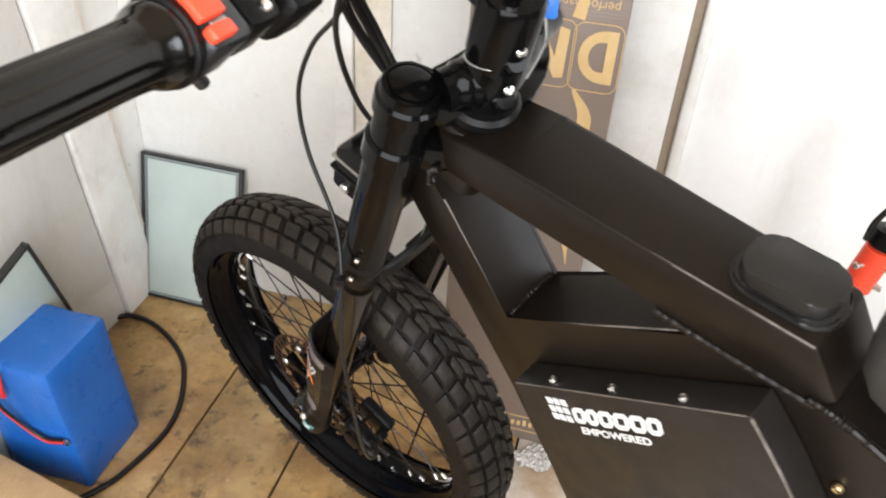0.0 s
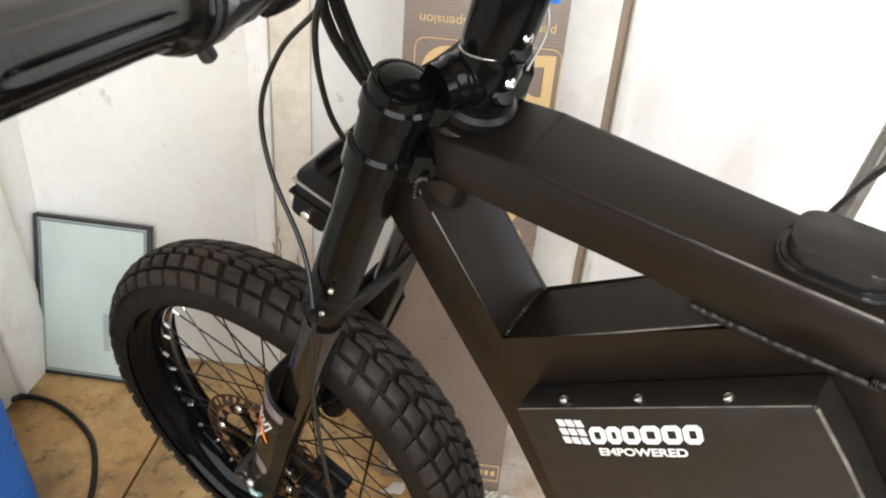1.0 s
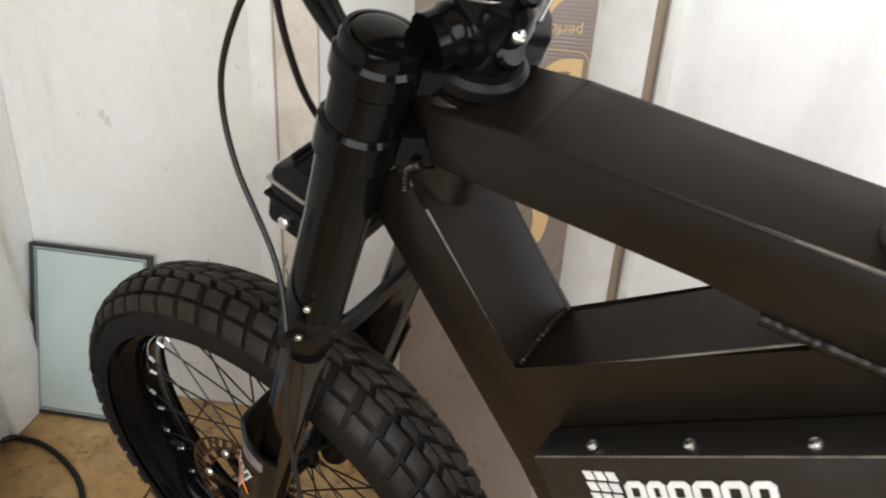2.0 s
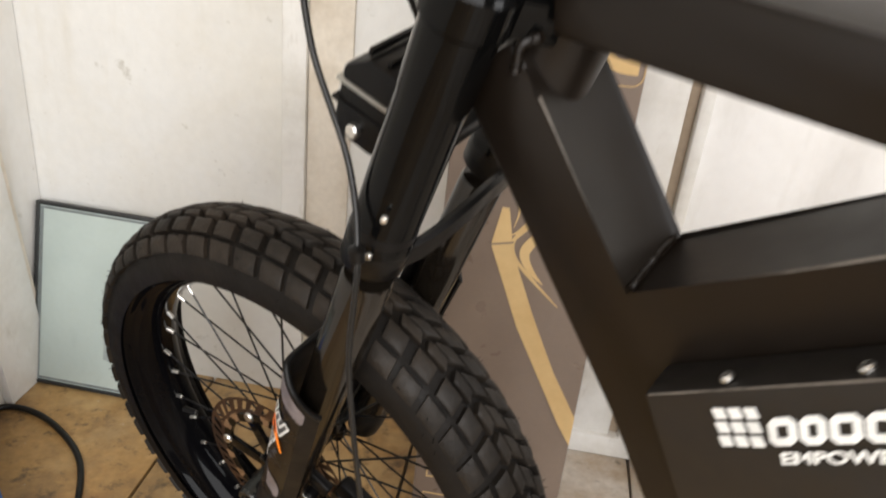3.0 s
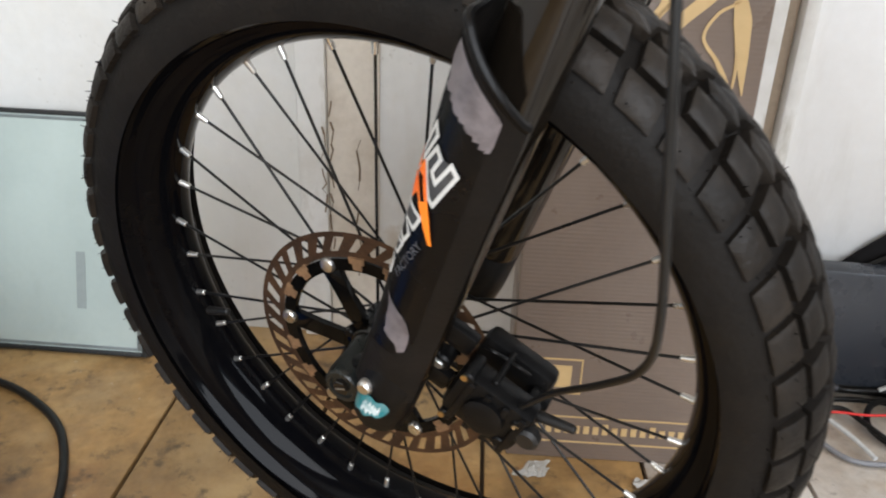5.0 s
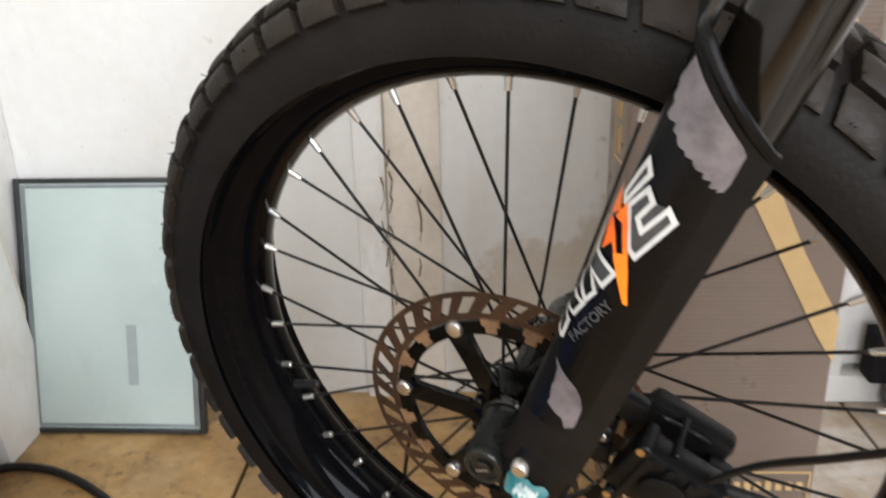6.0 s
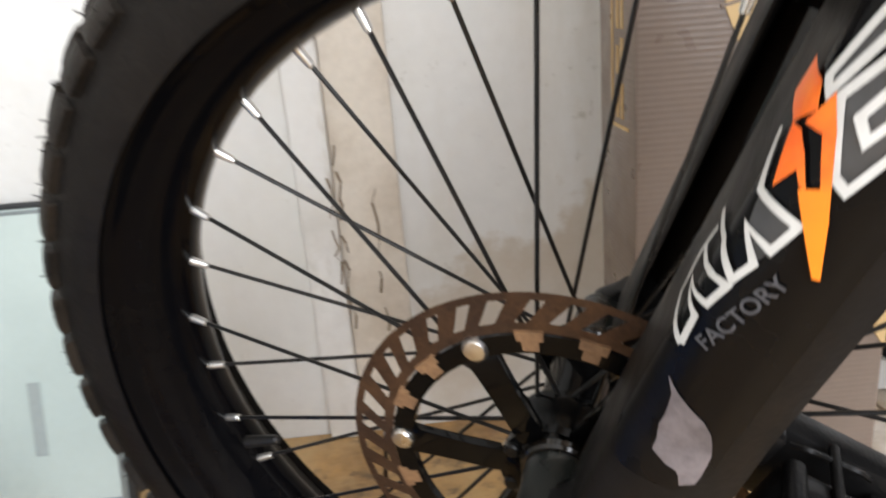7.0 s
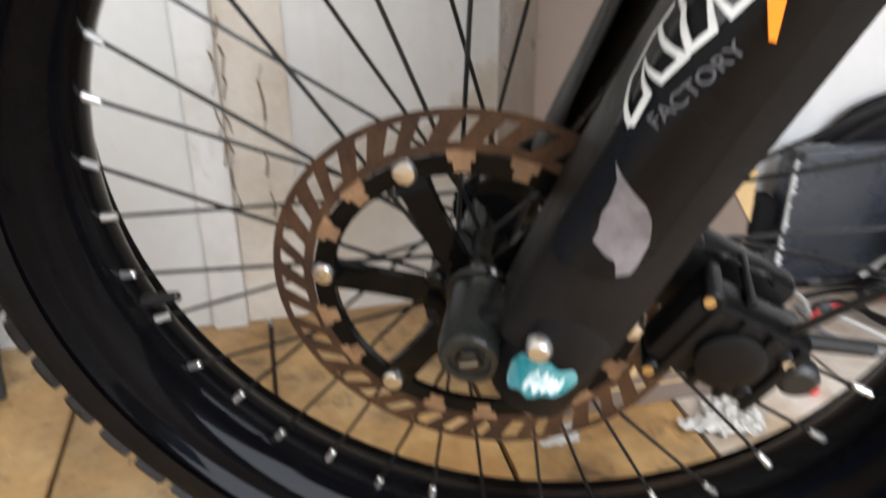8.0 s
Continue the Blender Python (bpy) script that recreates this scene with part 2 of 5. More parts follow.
mottle(WALL, (0.50, 0.45, 0.35), 7.0, 0.52, 0.72, 0.45, 0.18)
mottle(WALL, (0.30, 0.27, 0.21), 30.0, 0.64, 0.72, 0.45)
mottle(TRIM, (0.40, 0.36, 0.28), 26.0, 0.58, 0.70, 0.5, 0.3)
mottle(DOOR, (0.60, 0.58, 0.53), 10.0, 0.54, 0.72, 0.4, 0.25)
mottle(PANEL, (0.30, 0.35, 0.33), 14.0, 0.55, 0.75, 0.35, 0.4)
mottle(TREAD, (0.030, 0.0215, 0.0148), 6.0, 0.52, 0.64, 0.5)
mottle(RUBBER, (0.014, 0.011, 0.0085), 6.0, 0.52, 0.66, 0.5)


def stained(name, tint):
    """The wall paint with ragged damp stains that grow up from the floor: centre x, half width, height, slope, colour, strength, edge."""
    m = WALL.copy()
    m.name = name
    n, l = m.node_tree.nodes, m.node_tree.links
    bsdf = n["Principled BSDF"]
    paint = bsdf.inputs["Base Color"].links[0].from_socket
    xyz = n.new("ShaderNodeSeparateXYZ")
    where = n.new("ShaderNodeTexCoord").outputs["Object"]
    l.new(where, xyz.inputs[0])

    def op(kind, a, b, clamp=False):
        node = n.new("ShaderNodeMath")
        node.operation, node.use_clamp = kind, clamp
        for i, q in enumerate((a, b)):
            if isinstance(q, (int, float)):
                node.inputs[i].default_value = q
            else:
                l.new(q, node.inputs[i])
        return node.outputs[0]

    def cloud(scale, detail=8):
        tex = n.new("ShaderNodeTexNoise")
        tex.inputs["Scale"].default_value, tex.inputs["Detail"].default_value, tex.inputs["Roughness"].default_value = scale, detail, 0.62
        l.new(where, tex.inputs["Vector"])
        return tex.outputs["Fac"]

    for cx, half, tall, slope, colour, strength, edge in tint:
        # height left under the ragged upper edge
        line = op("ADD", op("MULTIPLY", op("SUBTRACT", xyz.outputs[0], cx), slope), tall)
        left = op("SUBTRACT", op("ADD", line, op("MULTIPLY", op("SUBTRACT", cloud(9.0), 0.5), 0.28)), xyz.outputs[2])
        up = op("MULTIPLY", op("MULTIPLY", left, 1.0 / edge, True), op("MULTIPLY", op("SUBTRACT", 0.30, left), 1.0 / 0.17, True))
        across = op("MULTIPLY", op("SUBTRACT", half, op("ABSOLUTE", op("SUBTRACT", xyz.outputs[0], cx), 0.0)), 1.0 / 0.02, True)
        patchy = op("ADD", op("MULTIPLY", cloud(38.0), 0.9), 0.45, True)
        fac = op("MULTIPLY", op("MULTIPLY", up, across), op("MULTIPLY", patchy, strength))
        mix = n.new("ShaderNodeMix")
        mix.data_type = "RGBA"
        mix.inputs["B"].default_value = (*colour, 1)
        l.new(fac, mix.inputs["Factor"])
        l.new(paint, mix.inputs["A"])
        paint = mix.outputs["Result"]
    # small dark specks where the paint is scuffed
    spots = n.new("ShaderNodeTexVoronoi")
    spots.inputs["Scale"].default_value = 95
    l.new(where, spots.inputs["Vector"])
    near = op("LESS_THAN", spots.outputs["Distance"], op("MULTIPLY", op("SUBTRACT", cloud(60.0, 3), 0.34), 0.9))
    zone = op("MULTIPLY", op("SUBTRACT", cloud(6.5, 3), 0.56), 6.0, True)
    mix = n.new("ShaderNodeMix")
    mix.data_type = "RGBA"
    mix.inputs["B"].default_value = (0.36, 0.33, 0.28, 1)
    l.new(op("MULTIPLY", op("MULTIPLY", near, zone), 0.6), mix.inputs["Factor"])
    l.new(paint, mix.inputs["A"])
    l.new(mix.outputs["Result"], bsdf.inputs["Base Color"])
    return m


DAMPWALL = stained("old white paint with damp", (
    (0.74, 0.19, 0.285, 0.55, (0.46, 0.38, 0.28), 0.72, 0.025),
    (0.25, 0.22, 0.30, 0.30, (0.60, 0.57, 0.48), 0.30, 0.12),
    (0.74, 0.20, 0.06, 0.20, (0.42, 0.34, 0.25), 0.35, 0.05)))


# ---------------------------------------------------------------- mesh helpers
def part(name, bm, mat, parent=None, label="", smooth=True, m=None):
    """Link a bmesh as one mesh object under a thing or a part."""
    bmesh.ops.recalc_face_normals(bm, faces=bm.faces)
    me = bpy.data.meshes.new(name)
    bm.to_mesh(me)
    bm.free()
    me.materials.append(mat)
    if smooth:
        me.shade_smooth()
        me.set_sharp_from_angle(angle=radians(38))
    ob = new(name, me)
    if parent:
        ob.parent = parent
    if m is not None:
        ob.matrix_basis = m
    if label:
        tagged(ob, label)
    return ob


def share(name, ob, parent, m, label=""):
    """Another object on the same mesh."""
    o = new(name, ob.data)
    o.parent = parent
    o.matrix_basis = m
    if label:
        tagged(o, label)
    return o


def empty(name, m, parent=None):
    ob = new(name)
    ob.empty_display_size = 0.05
    if parent:
        ob.parent = parent
    ob.matrix_basis = m
    return ob


def box(bm, lo, hi, bevel=0.0, m=None, segments=2):
    made = bmesh.ops.create_cube(bm, size=1)["verts"]
    lo, hi = Vector(lo), Vector(hi)
    for v in made:
        v.co = Vector([(a + b) / 2 + c * (b - a) for a, b, c in zip(lo, hi, v.co)])
    if bevel:
        edges = list({e for v in made for e in v.link_edges})
        res = bmesh.ops.bevel(bm, geom=edges, offset=bevel, segments=segments, affect="EDGES", profile=0.5)
        made = list({v for f in res["faces"] for v in f.verts} | {v for v in made if v.is_valid})
    if m is not None:
        bmesh.ops.transform(bm, matrix=m, verts=made)
    return bm


def boxed(lo, hi, bevel=0.0, m=None):
    return box(bmesh.new(), lo, hi, bevel, m)


def prism(bm, outline, y0, y1, bevel=0.0, m=None):
    """An (x, z) outline drawn out from y0 to y1."""
    a = [bm.verts.new((x, y0, z)) for x, z in outline]
    b = [bm.verts.new((x, y1, z)) for x, z in outline]
    n = len(outline)
    faces = [bm.faces.new(a), bm.faces.new(b[::-1])]
    for i in range(n):
        faces.append(bm.faces.new((a[i], b[i], b[(i + 1) % n], a[(i + 1) % n])))
    verts = a + b
    if bevel:
        edges = list({e for f in faces for e in f.edges})
        res = bmesh.ops.bevel(bm, geom=edges, offset=bevel, segments=2, affect="EDGES", profile=0.5)
        verts = list({v for f in res["faces"] for v in f.verts} | {v for v in verts if v.is_valid})
    if m is not None:
        bmesh.ops.transform(bm, matrix=m, verts=verts)
    return bm


def lathe(bm, profile, m=None, n=40, closed=False):
    """Turn an (r, z) profile round z."""
    rings = []
    for r, z in profile:
        rings.append([bm.verts.new((r * math.cos(2 * math.pi * i / n), r * math.sin(2 * math.pi * i / n), z)) for i in range(n)])
    pairs = list(zip(rings, rings[1:])) + ([(rings[-1], rings[0])] if closed else [])
    for a, b in pairs:
        for i in range(n):
            bm.faces.new((a[i], a[(i + 1) % n], b[(i + 1) % n], b[i]))
    if not closed:
        bm.faces.new(rings[0][::-1])
        bm.faces.new(rings[-1])
    if m is not None:
        bmesh.ops.transform(bm, matrix=m, verts=[v for r in rings for v in r])
    return bm


def along(p, q):
    """The turn that lays z along p to q, at p."""
    p, q = Vector(p), Vector(q)
    return Matrix.Translation(p) @ (q - p).to_track_quat("Z", "Y").to_matrix().to_4x4()


def rod(bm, p, q, r, r2=None, n=20, bevel=0.0):
    """A round rod from p to q, its rims broken by a bevel."""
    d = (Vector(q) - Vector(p)).length
    r2 = r if r2 is None else r2
    b = bevel
    prof = [(r - b, 0), (r, b), (r2, d - b), (r2 - b, d)] if b else [(r, 0), (r2, d)]
    return lathe(bm, prof, along(p, q), n)


def spline(points, steps=8):
    pts = [Vector(p) for p in points]
    pts = [2 * pts[0] - pts[1]] + pts + [2 * pts[-1] - pts[-2]]
    out = []
    for a, b, c, d in zip(pts, pts[1:], pts[2:], pts[3:]):
        for i in range(steps):
            t = i / steps
            out.append(0.5 * (2 * b + (c - a) * t + (2 * a - 5 * b + 4 * c - d) * t * t + (3 * b - a - 3 * c + d) * t ** 3))
    return out + [pts[-2]]


def tube(bm, points, r, steps=8, n=10, radii=None):
    """A round cable along a smooth line."""
    line = spline(points, steps) if steps else [Vector(p) for p in points]
    up, rings = Vector((0.3, 0.2, 1)).normalized(), []
    for i, p in enumerate(line):
        d = (line[min(i + 1, len(line) - 1)] - line[max(i - 1, 0)]).normalized()
        s = d.cross(up)
        s = s.normalized() if s.length > 1e-4 else d.orthogonal().normalized()
        up = s.cross(d).normalized()
        k = r if radii is None else radii[min(len(radii) - 1, int(i * len(radii) / len(line)))]
        rings.append([bm.verts.new(p + k * (math.cos(2 * math.pi * j / n) * s + math.sin(2 * math.pi * j / n) * up)) for j in range(n)])
    for a, b in zip(rings, rings[1:]):
        for j in range(n):
            bm.faces.new((a[j], a[(j + 1) % n], b[(j + 1) % n], b[j]))
    bm.faces.new(rings[0][::-1])
    bm.faces.new(rings[-1])
    return bm


def rounded(w, h, r, n=6):
    """The outline of a rounded rectangle about the origin."""
    out = []
    for cx, cz, a in ((w / 2 - r, h / 2 - r, 0), (-w / 2 + r, h / 2 - r, 90), (-w / 2 + r, -h / 2 + r, 180), (w / 2 - r, -h / 2 + r, 270)):
        for i in range(n + 1):
            t = radians(a + 90 * i / n)
            out.append((cx + r * math.cos(t), cz + r * math.sin(t)))
    return out


# ---------------------------------------------------------------- the room
def structure(name, bm, mat, label, m=None):
    return tagged(part(name, bm, mat, None, m=ROOM if m is None else m), label, kind="structure")


RX, RY, RZ = 3.0, -2.3, 2.45
structure("wall_north", boxed((-0.12, 0, -0.05), (RX + 0.12, 0.12, RZ)), DAMPWALL, "white painted back wall with grime and damp stains")
structure("wall_west", boxed((-0.12, RY - 0.12, -0.05), (0, -0.002, RZ)), WALL, "white painted side wall with worn vertical boards")
# south and east walls are unseen: added dark, with openings cut for the lamps
bm = bmesh.new()
for lo, hi in (((-0.12, RY - 0.12, -0.05), (0.32, RY, RZ)), ((0.32, RY - 0.12, 2.18), (2.12, RY, RZ)), ((0.32, RY - 0.12, -0.05), (2.12, RY, 0.38)), ((2.12, RY - 0.12, -0.05), (3.12, RY, RZ))):
    box(bm, lo, hi)
structure("wall_south", bm, BARE, "unseen brown board wall with an assumed wide window opening")
bm = bmesh.new()
for lo, hi in (((RX, RY, -0.05), (RX + 0.12, -1.97, RZ)), ((RX, -0.93, -0.05), (RX + 0.12, 0, RZ)), ((RX, -1.97, -0.05), (RX + 0.12, -0.93, 0.95)), ((RX, -1.97, 2.05), (RX + 0.12, -0.93, RZ))):
    box(bm, lo, hi)
structure("wall_east", bm, BARE, "unseen brown board wall with an assumed bare window opening")
structure("ceiling", boxed((-0.12, RY - 0.12, RZ), (RX + 0.12, 0.12, RZ + 0.1)), CEIL, "plain pale board ceiling")
floor = structure("floor", boxed((-0.12, RY - 0.12, -0.06), (RX + 0.12, 0.0, -0.012)), SUB, "worn brown plywood board floor with dark joints")
structure("ground", boxed((-40, -40, -0.3), (40, 40, -0.07)), SUB, "bare ground outside the workshop")
joints = [-0.1, 0.31, 0.507, 0.71, 0.9, 1.09] + [1.09 + 0.2 * i for i in range(1, 11)]
for a, b in zip(joints, joints[1:]):
    part("floor_board", boxed((a + 0.0025, RY - 0.1, -0.0115), (b - 0.0025, -0.001, 0.0), 0.0015), PLY if a < 0.85 else PALEPLY, floor)

# battens, beige boards and skirting on the back wall
for x0, x1, y, mat, text in ((0.443, 0.482, -0.016, TRIM, "white painted batten on the wall"), (0.482, 0.552, -0.007, BEIGE, "bare beige board beside the batten"),
                             (0.945, 1.048, -0.022, TRIM, "white painted door jamb")):
    structure("trim", boxed((x0, y, 0.0), (x1, 0.0, RZ), 0.003), mat, text)
structure("trim", boxed((1.048, -0.012, 0.0), (1.064, 0.0, RZ), 0.002), DARKGAP, "dark brown gap beside the door jamb")
structure("trim", boxed((1.064, -0.03, 0.0), (1.084, 0.0, RZ), 0.006), TRIM, "rounded white moulding along the door")
structure("door_1", boxed((1.084, -0.014, 0.05), (1.90, 0.0, 2.05), 0.004), DOOR, "plain white painted door, closed")
structure("trim", boxed((0.955, -0.032, 0.0), (1.16, -0.0, 0.042), 0.004), TRIM, "white painted door sill block")
# leaning boards on the side wall
for y0, y1, x, mat, text in ((-0.056, -0.043, 0.010, BEIGE, "thin bare beige strip on the side wall"), (-0.173, -0.058, 0.016, TRIM, "leaning white board on the side wall"), (-0.46, -0.177, 0.007, WALL, "wide white board on the side wall")):
    bm = boxed((0.0, y0, 0.0 if y1 > -0.17 else 0.115), (x, y1, RZ), 0.003)
    for v in bm.verts:
        v.co.y -= 0.112 * v.co.z
    structure("trim", bm, mat, text)

# cracks beside the batten, and scuffs
CRACK = material("dark crack", (0.19, 0.14, 0.09), 0.9, fine=0.2)
rnd = random.Random(21)
bm = bmesh.new()
for x0, z0, z1 in ((0.487, 0.14, 0.36), (0.523, 0.10, 0.30), (0.478, 0.20, 0.32)):
    z = z0
    x = x0
    while z < z1:
        dz = rnd.uniform(0.006, 0.02)
        nx = x0 + rnd.uniform(-0.004, 0.004)
        w = rnd.uniform(0.0005, 0.0016)
        if rnd.random() < 0.8:
            vs = [bm.verts.new((a, -0.0175 if x0 < 0.481 else -0.0085, b)) for a, b in ((x - w, z), (x + w, z), (nx + w, z + dz), (nx - w, z + dz))]
            bm.faces.new(vs)
        x, z = nx, z + dz
structure("trim", bm, CRACK, "dark cracks in the paint beside the batten")


# ---------------------------------------------------------------- the bike
LEAN_W = Matrix(((-0.804, -0.585, -0.107, -0.1174), (0.595, -0.790, -0.145, 0.8661), (0.0, -0.180, 0.984, 0.3115), (0, 0, 0, 1)))   # x ahead, y left, z up
LEAN_F = Matrix(((-0.739, -0.655, -0.158, 0.050), (0.674, -0.718, -0.173, 0.520), (0.0, -0.234, 0.972, 0.881), (0, 0, 0, 1)))


def squared(m):
    """The nearest stiff pose."""
    return Matrix.LocRotScale(m.translation, m.to_quaternion(), None)


LEAN_W, LEAN_F = squared(LEAN_W), squared(LEAN_F)
bike = tagged(empty("electric_bike", Matrix.Translation((0.0, 0.75, 0.0))), "matt black electric dirt bike leaning on the plywood floor", "bike")
BASE = Matrix.Translation((0.0, -0.75, 0.0))
STEER, BODY = BASE @ LEAN_W, BASE @ LEAN_F


def leg_x(z):
    return -(0.032 + 0.395 * z)


def leg_at(z, y=0.078, ahead=0.0):
    return Vector((leg_x(z) + ahead, y, z))


RAKE = Vector((-0.395, 0, 1)).normalized()
LEGTURN = Matrix.Rotation(-math.atan(0.395), 4, "Y")

# front wheel
AXLE = Matrix.Translation((-0.1150, 0.8804 - 0.75, 0.3012)) @ LEAN_W.to_quaternion().to_matrix().to_4x4() @ Matrix.Scale(1.03, 4)
wheel = empty("front_wheel", AXLE, bike)
tagged(wheel, "black spoked front wheel with a knobbly tyre")
YAXIS = Matrix.Rotation(radians(-90), 4, "X")        # lathe axis z to y
RT, HW = 0.2506, 0.0460                                # tyre section centre and half width


def tyre_point(a, s, lift=0.0):
    """A point of the carcass: a round the wheel, s round the section (0 at the crown)."""
    rr = RT + (0.0422 + lift) * math.cos(s)
    return Vector((rr * math.cos(a), (HW + lift) * math.sin(s), rr * math.sin(a)))


bm = bmesh.new()
sec = [radians(-101 + 202 * i / 24) for i in range(25)]
N = 120
rings = [[bm.verts.new(tyre_point(2 * math.pi * i / N, s, -0.0028 if abs(s) < 0.66 else 0.0)) for s in sec] for i in range(N)]
for i in range(N):
    a, b = rings[i], rings[(i + 1) % N]
    for j in range(24):
        bm.faces.new((a[j], b[j], b[j + 1], a[j + 1]))
part("tyre", bm, RUBBER, wheel, "dusty black knobbly tyre")
ROWS = 56
pitch = 2 * math.pi / ROWS


def tread_rib(bm, s0, s1, off, skew, lo_v=0.09, hi_v=0.91):
    """One rubber block between the section angles s0 and s1, swept back towards the shoulders."""
    grid = []
    outer = abs(s0 + s1) > 70
    for lift, inset in ((-0.0038, 0.0), (0.0042, 0.012), (0.0052 if not outer else 0.0049, 0.075)):
        layer = []
        for i, v in enumerate((lo_v + inset, 0.36, 0.64, hi_v - inset)):
            line = []
            for j, u in enumerate((inset, 0.36, 0.64, 1 - inset)):
                corner = 1.3 * inset if i in (0, 3) and j in (0, 3) else 0.0
                sec_deg = s0 + (s1 - s0) * (u + corner * (0.5 - u))
                fold = (abs(sec_deg) / 60.0) ** 1.5
                dome = 0.0005 if inset > 0.05 and i in (1, 2) and j in (1, 2) else 0.0
                line.append(bm.verts.new(tyre_point((off + v + corner * (0.5 - v) + skew * (u - 0.5) - 0.40 * sec_deg / 60 + 0.20 * fold) * pitch, radians(sec_deg), lift + dome)))
            layer.append(line)
        grid.append(layer)
    top = grid[-1]
    for i in range(3):
        for j in range(3):
            bm.faces.new((top[i][j], top[i][j + 1], top[i + 1][j + 1], top[i + 1][j]))
    loop = [(0, 0), (0, 1), (0, 2), (0, 3), (1, 3), (2, 3), (3, 3), (3, 2), (3, 1), (3, 0), (2, 0), (1, 0)]
    for lo, hi in zip(grid, grid[1:]):
        for (i, j), (k, q) in zip(loop, loop[1:] + loop[:1]):
            bm.faces.new((lo[i][j], lo[k][q], hi[k][q], hi[i][j]))


# five blocks abreast; the crown block is split by a sipe
wear = random.Random(17)
for ribs in (((-62, -39.5, 0.02),), ((-34.5, -15, 0.16),), ((-11.5, -0.9, 0.58), (0.9, 11.5, 0.46)), ((15, 34.5, 0.44),), ((39.5, 62, 0.68),)):
    bm = bmesh.new()
    for s0, s1, off in ribs:
        tread_rib(bm, s0, s1, off, 0.24 if s0 > 0 else -0.24, *((0.10, 0.90) if abs(s0 + s1) > 70 else (0.135, 0.865)))
    first = part("tread_block", bm, TREAD, wheel)
    for row in range(1, ROWS):
        share("tread_block", first, wheel, Matrix.Rotation(-(row + wear.uniform(-0.045, 0.045)) * pitch, 4, "Y"))
bm = bmesh.new()
rnd = random.Random(9)
for k in range(420):
    a, s = rnd.uniform(0, 2 * math.pi), radians(rnd.choice((-1, 1)) * rnd.uniform(30, 72))
    p = tyre_point(a, s, 0.0035)
    q = tyre_point(a + rnd.uniform(-0.006, 0.006), s, 0.0035 + rnd.uniform(0.002, 0.0055))
    rod(bm, p, q, 0.00045, 0.0003, 4)
tagged(part("tyre_hairs", bm, RUBBER, wheel), kind="stuff")
# rim: a deep box section, seen from its inner side
half = [(0.2460, 0.0320), (0.2500, 0.0385), (0.2478, 0.0410), (0.2440, 0.0405), (0.2412, 0.0375), (0.2400, 0.0325), (0.2378, 0.0306), (0.2340, 0.0288), (0.2298, 0.0256), (0.2258, 0.0207), (0.2225, 0.0146), (0.2204, 0.0075)]
prof = [(r, -y) for r, y in half] + [(0.2192, 0.0)] + half[::-1] + [(0.236, 0.024), (0.236, -0.024)]
part("rim", lathe(bmesh.new(), prof, YAXIS, 96, closed=True), RIM, wheel, "gloss black deep rim")
# hub
hub = part("hub", lathe(bmesh.new(), [(0.008, -0.055), (0.014, -0.05), (0.016, -0.047), (0.024, -0.044), (0.024, -0.038), (0.017, -0.034), (0.016, -0.01), (0.018, 0.010), (0.025, 0.013), (0.025, 0.019), (0.022, 0.024), (0.022, 0.046), (0.012, 0.050), (0.008, 0.07)], YAXIS, 32), GLOSS, wheel)
# spokes in pairs, left and right flange by turns
first = None
for k in range(36):
    a = radians(10 * k)
    side = 1 if k % 2 else -1
    swing = radians(31) * (1 if k % 4 in (0, 3) else -1)
    rim_pt = Vector((0.2185 * math.cos(a), 0.002 * side, 0.2185 * math.sin(a)))
    hub_pt = Vector((0.002 + 0.0190 * math.cos(a + swing), 0.0157 if side > 0 else -0.0405, -0.0006 + 0.0190 * math.sin(a + swing)))
    part("spoke", rod(bmesh.new(), hub_pt, rim_pt, 0.00115, n=8), SPOKE, wheel)
    d = (hub_pt - rim_pt).normalized()
    part("nipple", rod(bmesh.new(), rim_pt - d * 0.004, rim_pt + d * 0.0085, 0.0027, 0.0021, n=10, bevel=0.0006), NIPPLE, wheel)
# valve
part("valve", rod(bmesh.new(), (0.214 * math.cos(radians(-15)), 0.004, 0.214 * math.sin(radians(-15))), (0.188 * math.cos(radians(-15)), 0.004, 0.188 * math.sin(radians(-15))), 0.004, 0.003, bevel=0.001), SOFT, wheel)
# brake disc: slotted rusty ring on a six-armed carrier
rotor = empty("brake_disc", AXLE @ Matrix.Translation((-0.0010, 0.043, 0.0036)) @ Matrix.Rotation(radians(-6.5), 4, "Y") @ Matrix.Scale(0.97, 4), bike)
tagged(rotor, "rusty slotted brake disc on a black carrier")
bm = bmesh.new()
N = 36


def ring_quad(bm, a0, a1, r0, r1, skew, y=0.0013):
    q = [(r0, a0), (r1, a0 + skew), (r1, a1 + skew), (r0, a1)]
    lo = [bm.verts.new((r * math.cos(a), -y, r * math.sin(a))) for r, a in q]
    hi = [bm.verts.new((r * math.cos(a), y, r * math.sin(a))) for r, a in q]
    bm.faces.new(lo)
    bm.faces.new(hi[::-1])
    for i in range(4):
        bm.faces.new((lo[i], hi[i], hi[(i + 1) % 4], lo[(i + 1) % 4]))


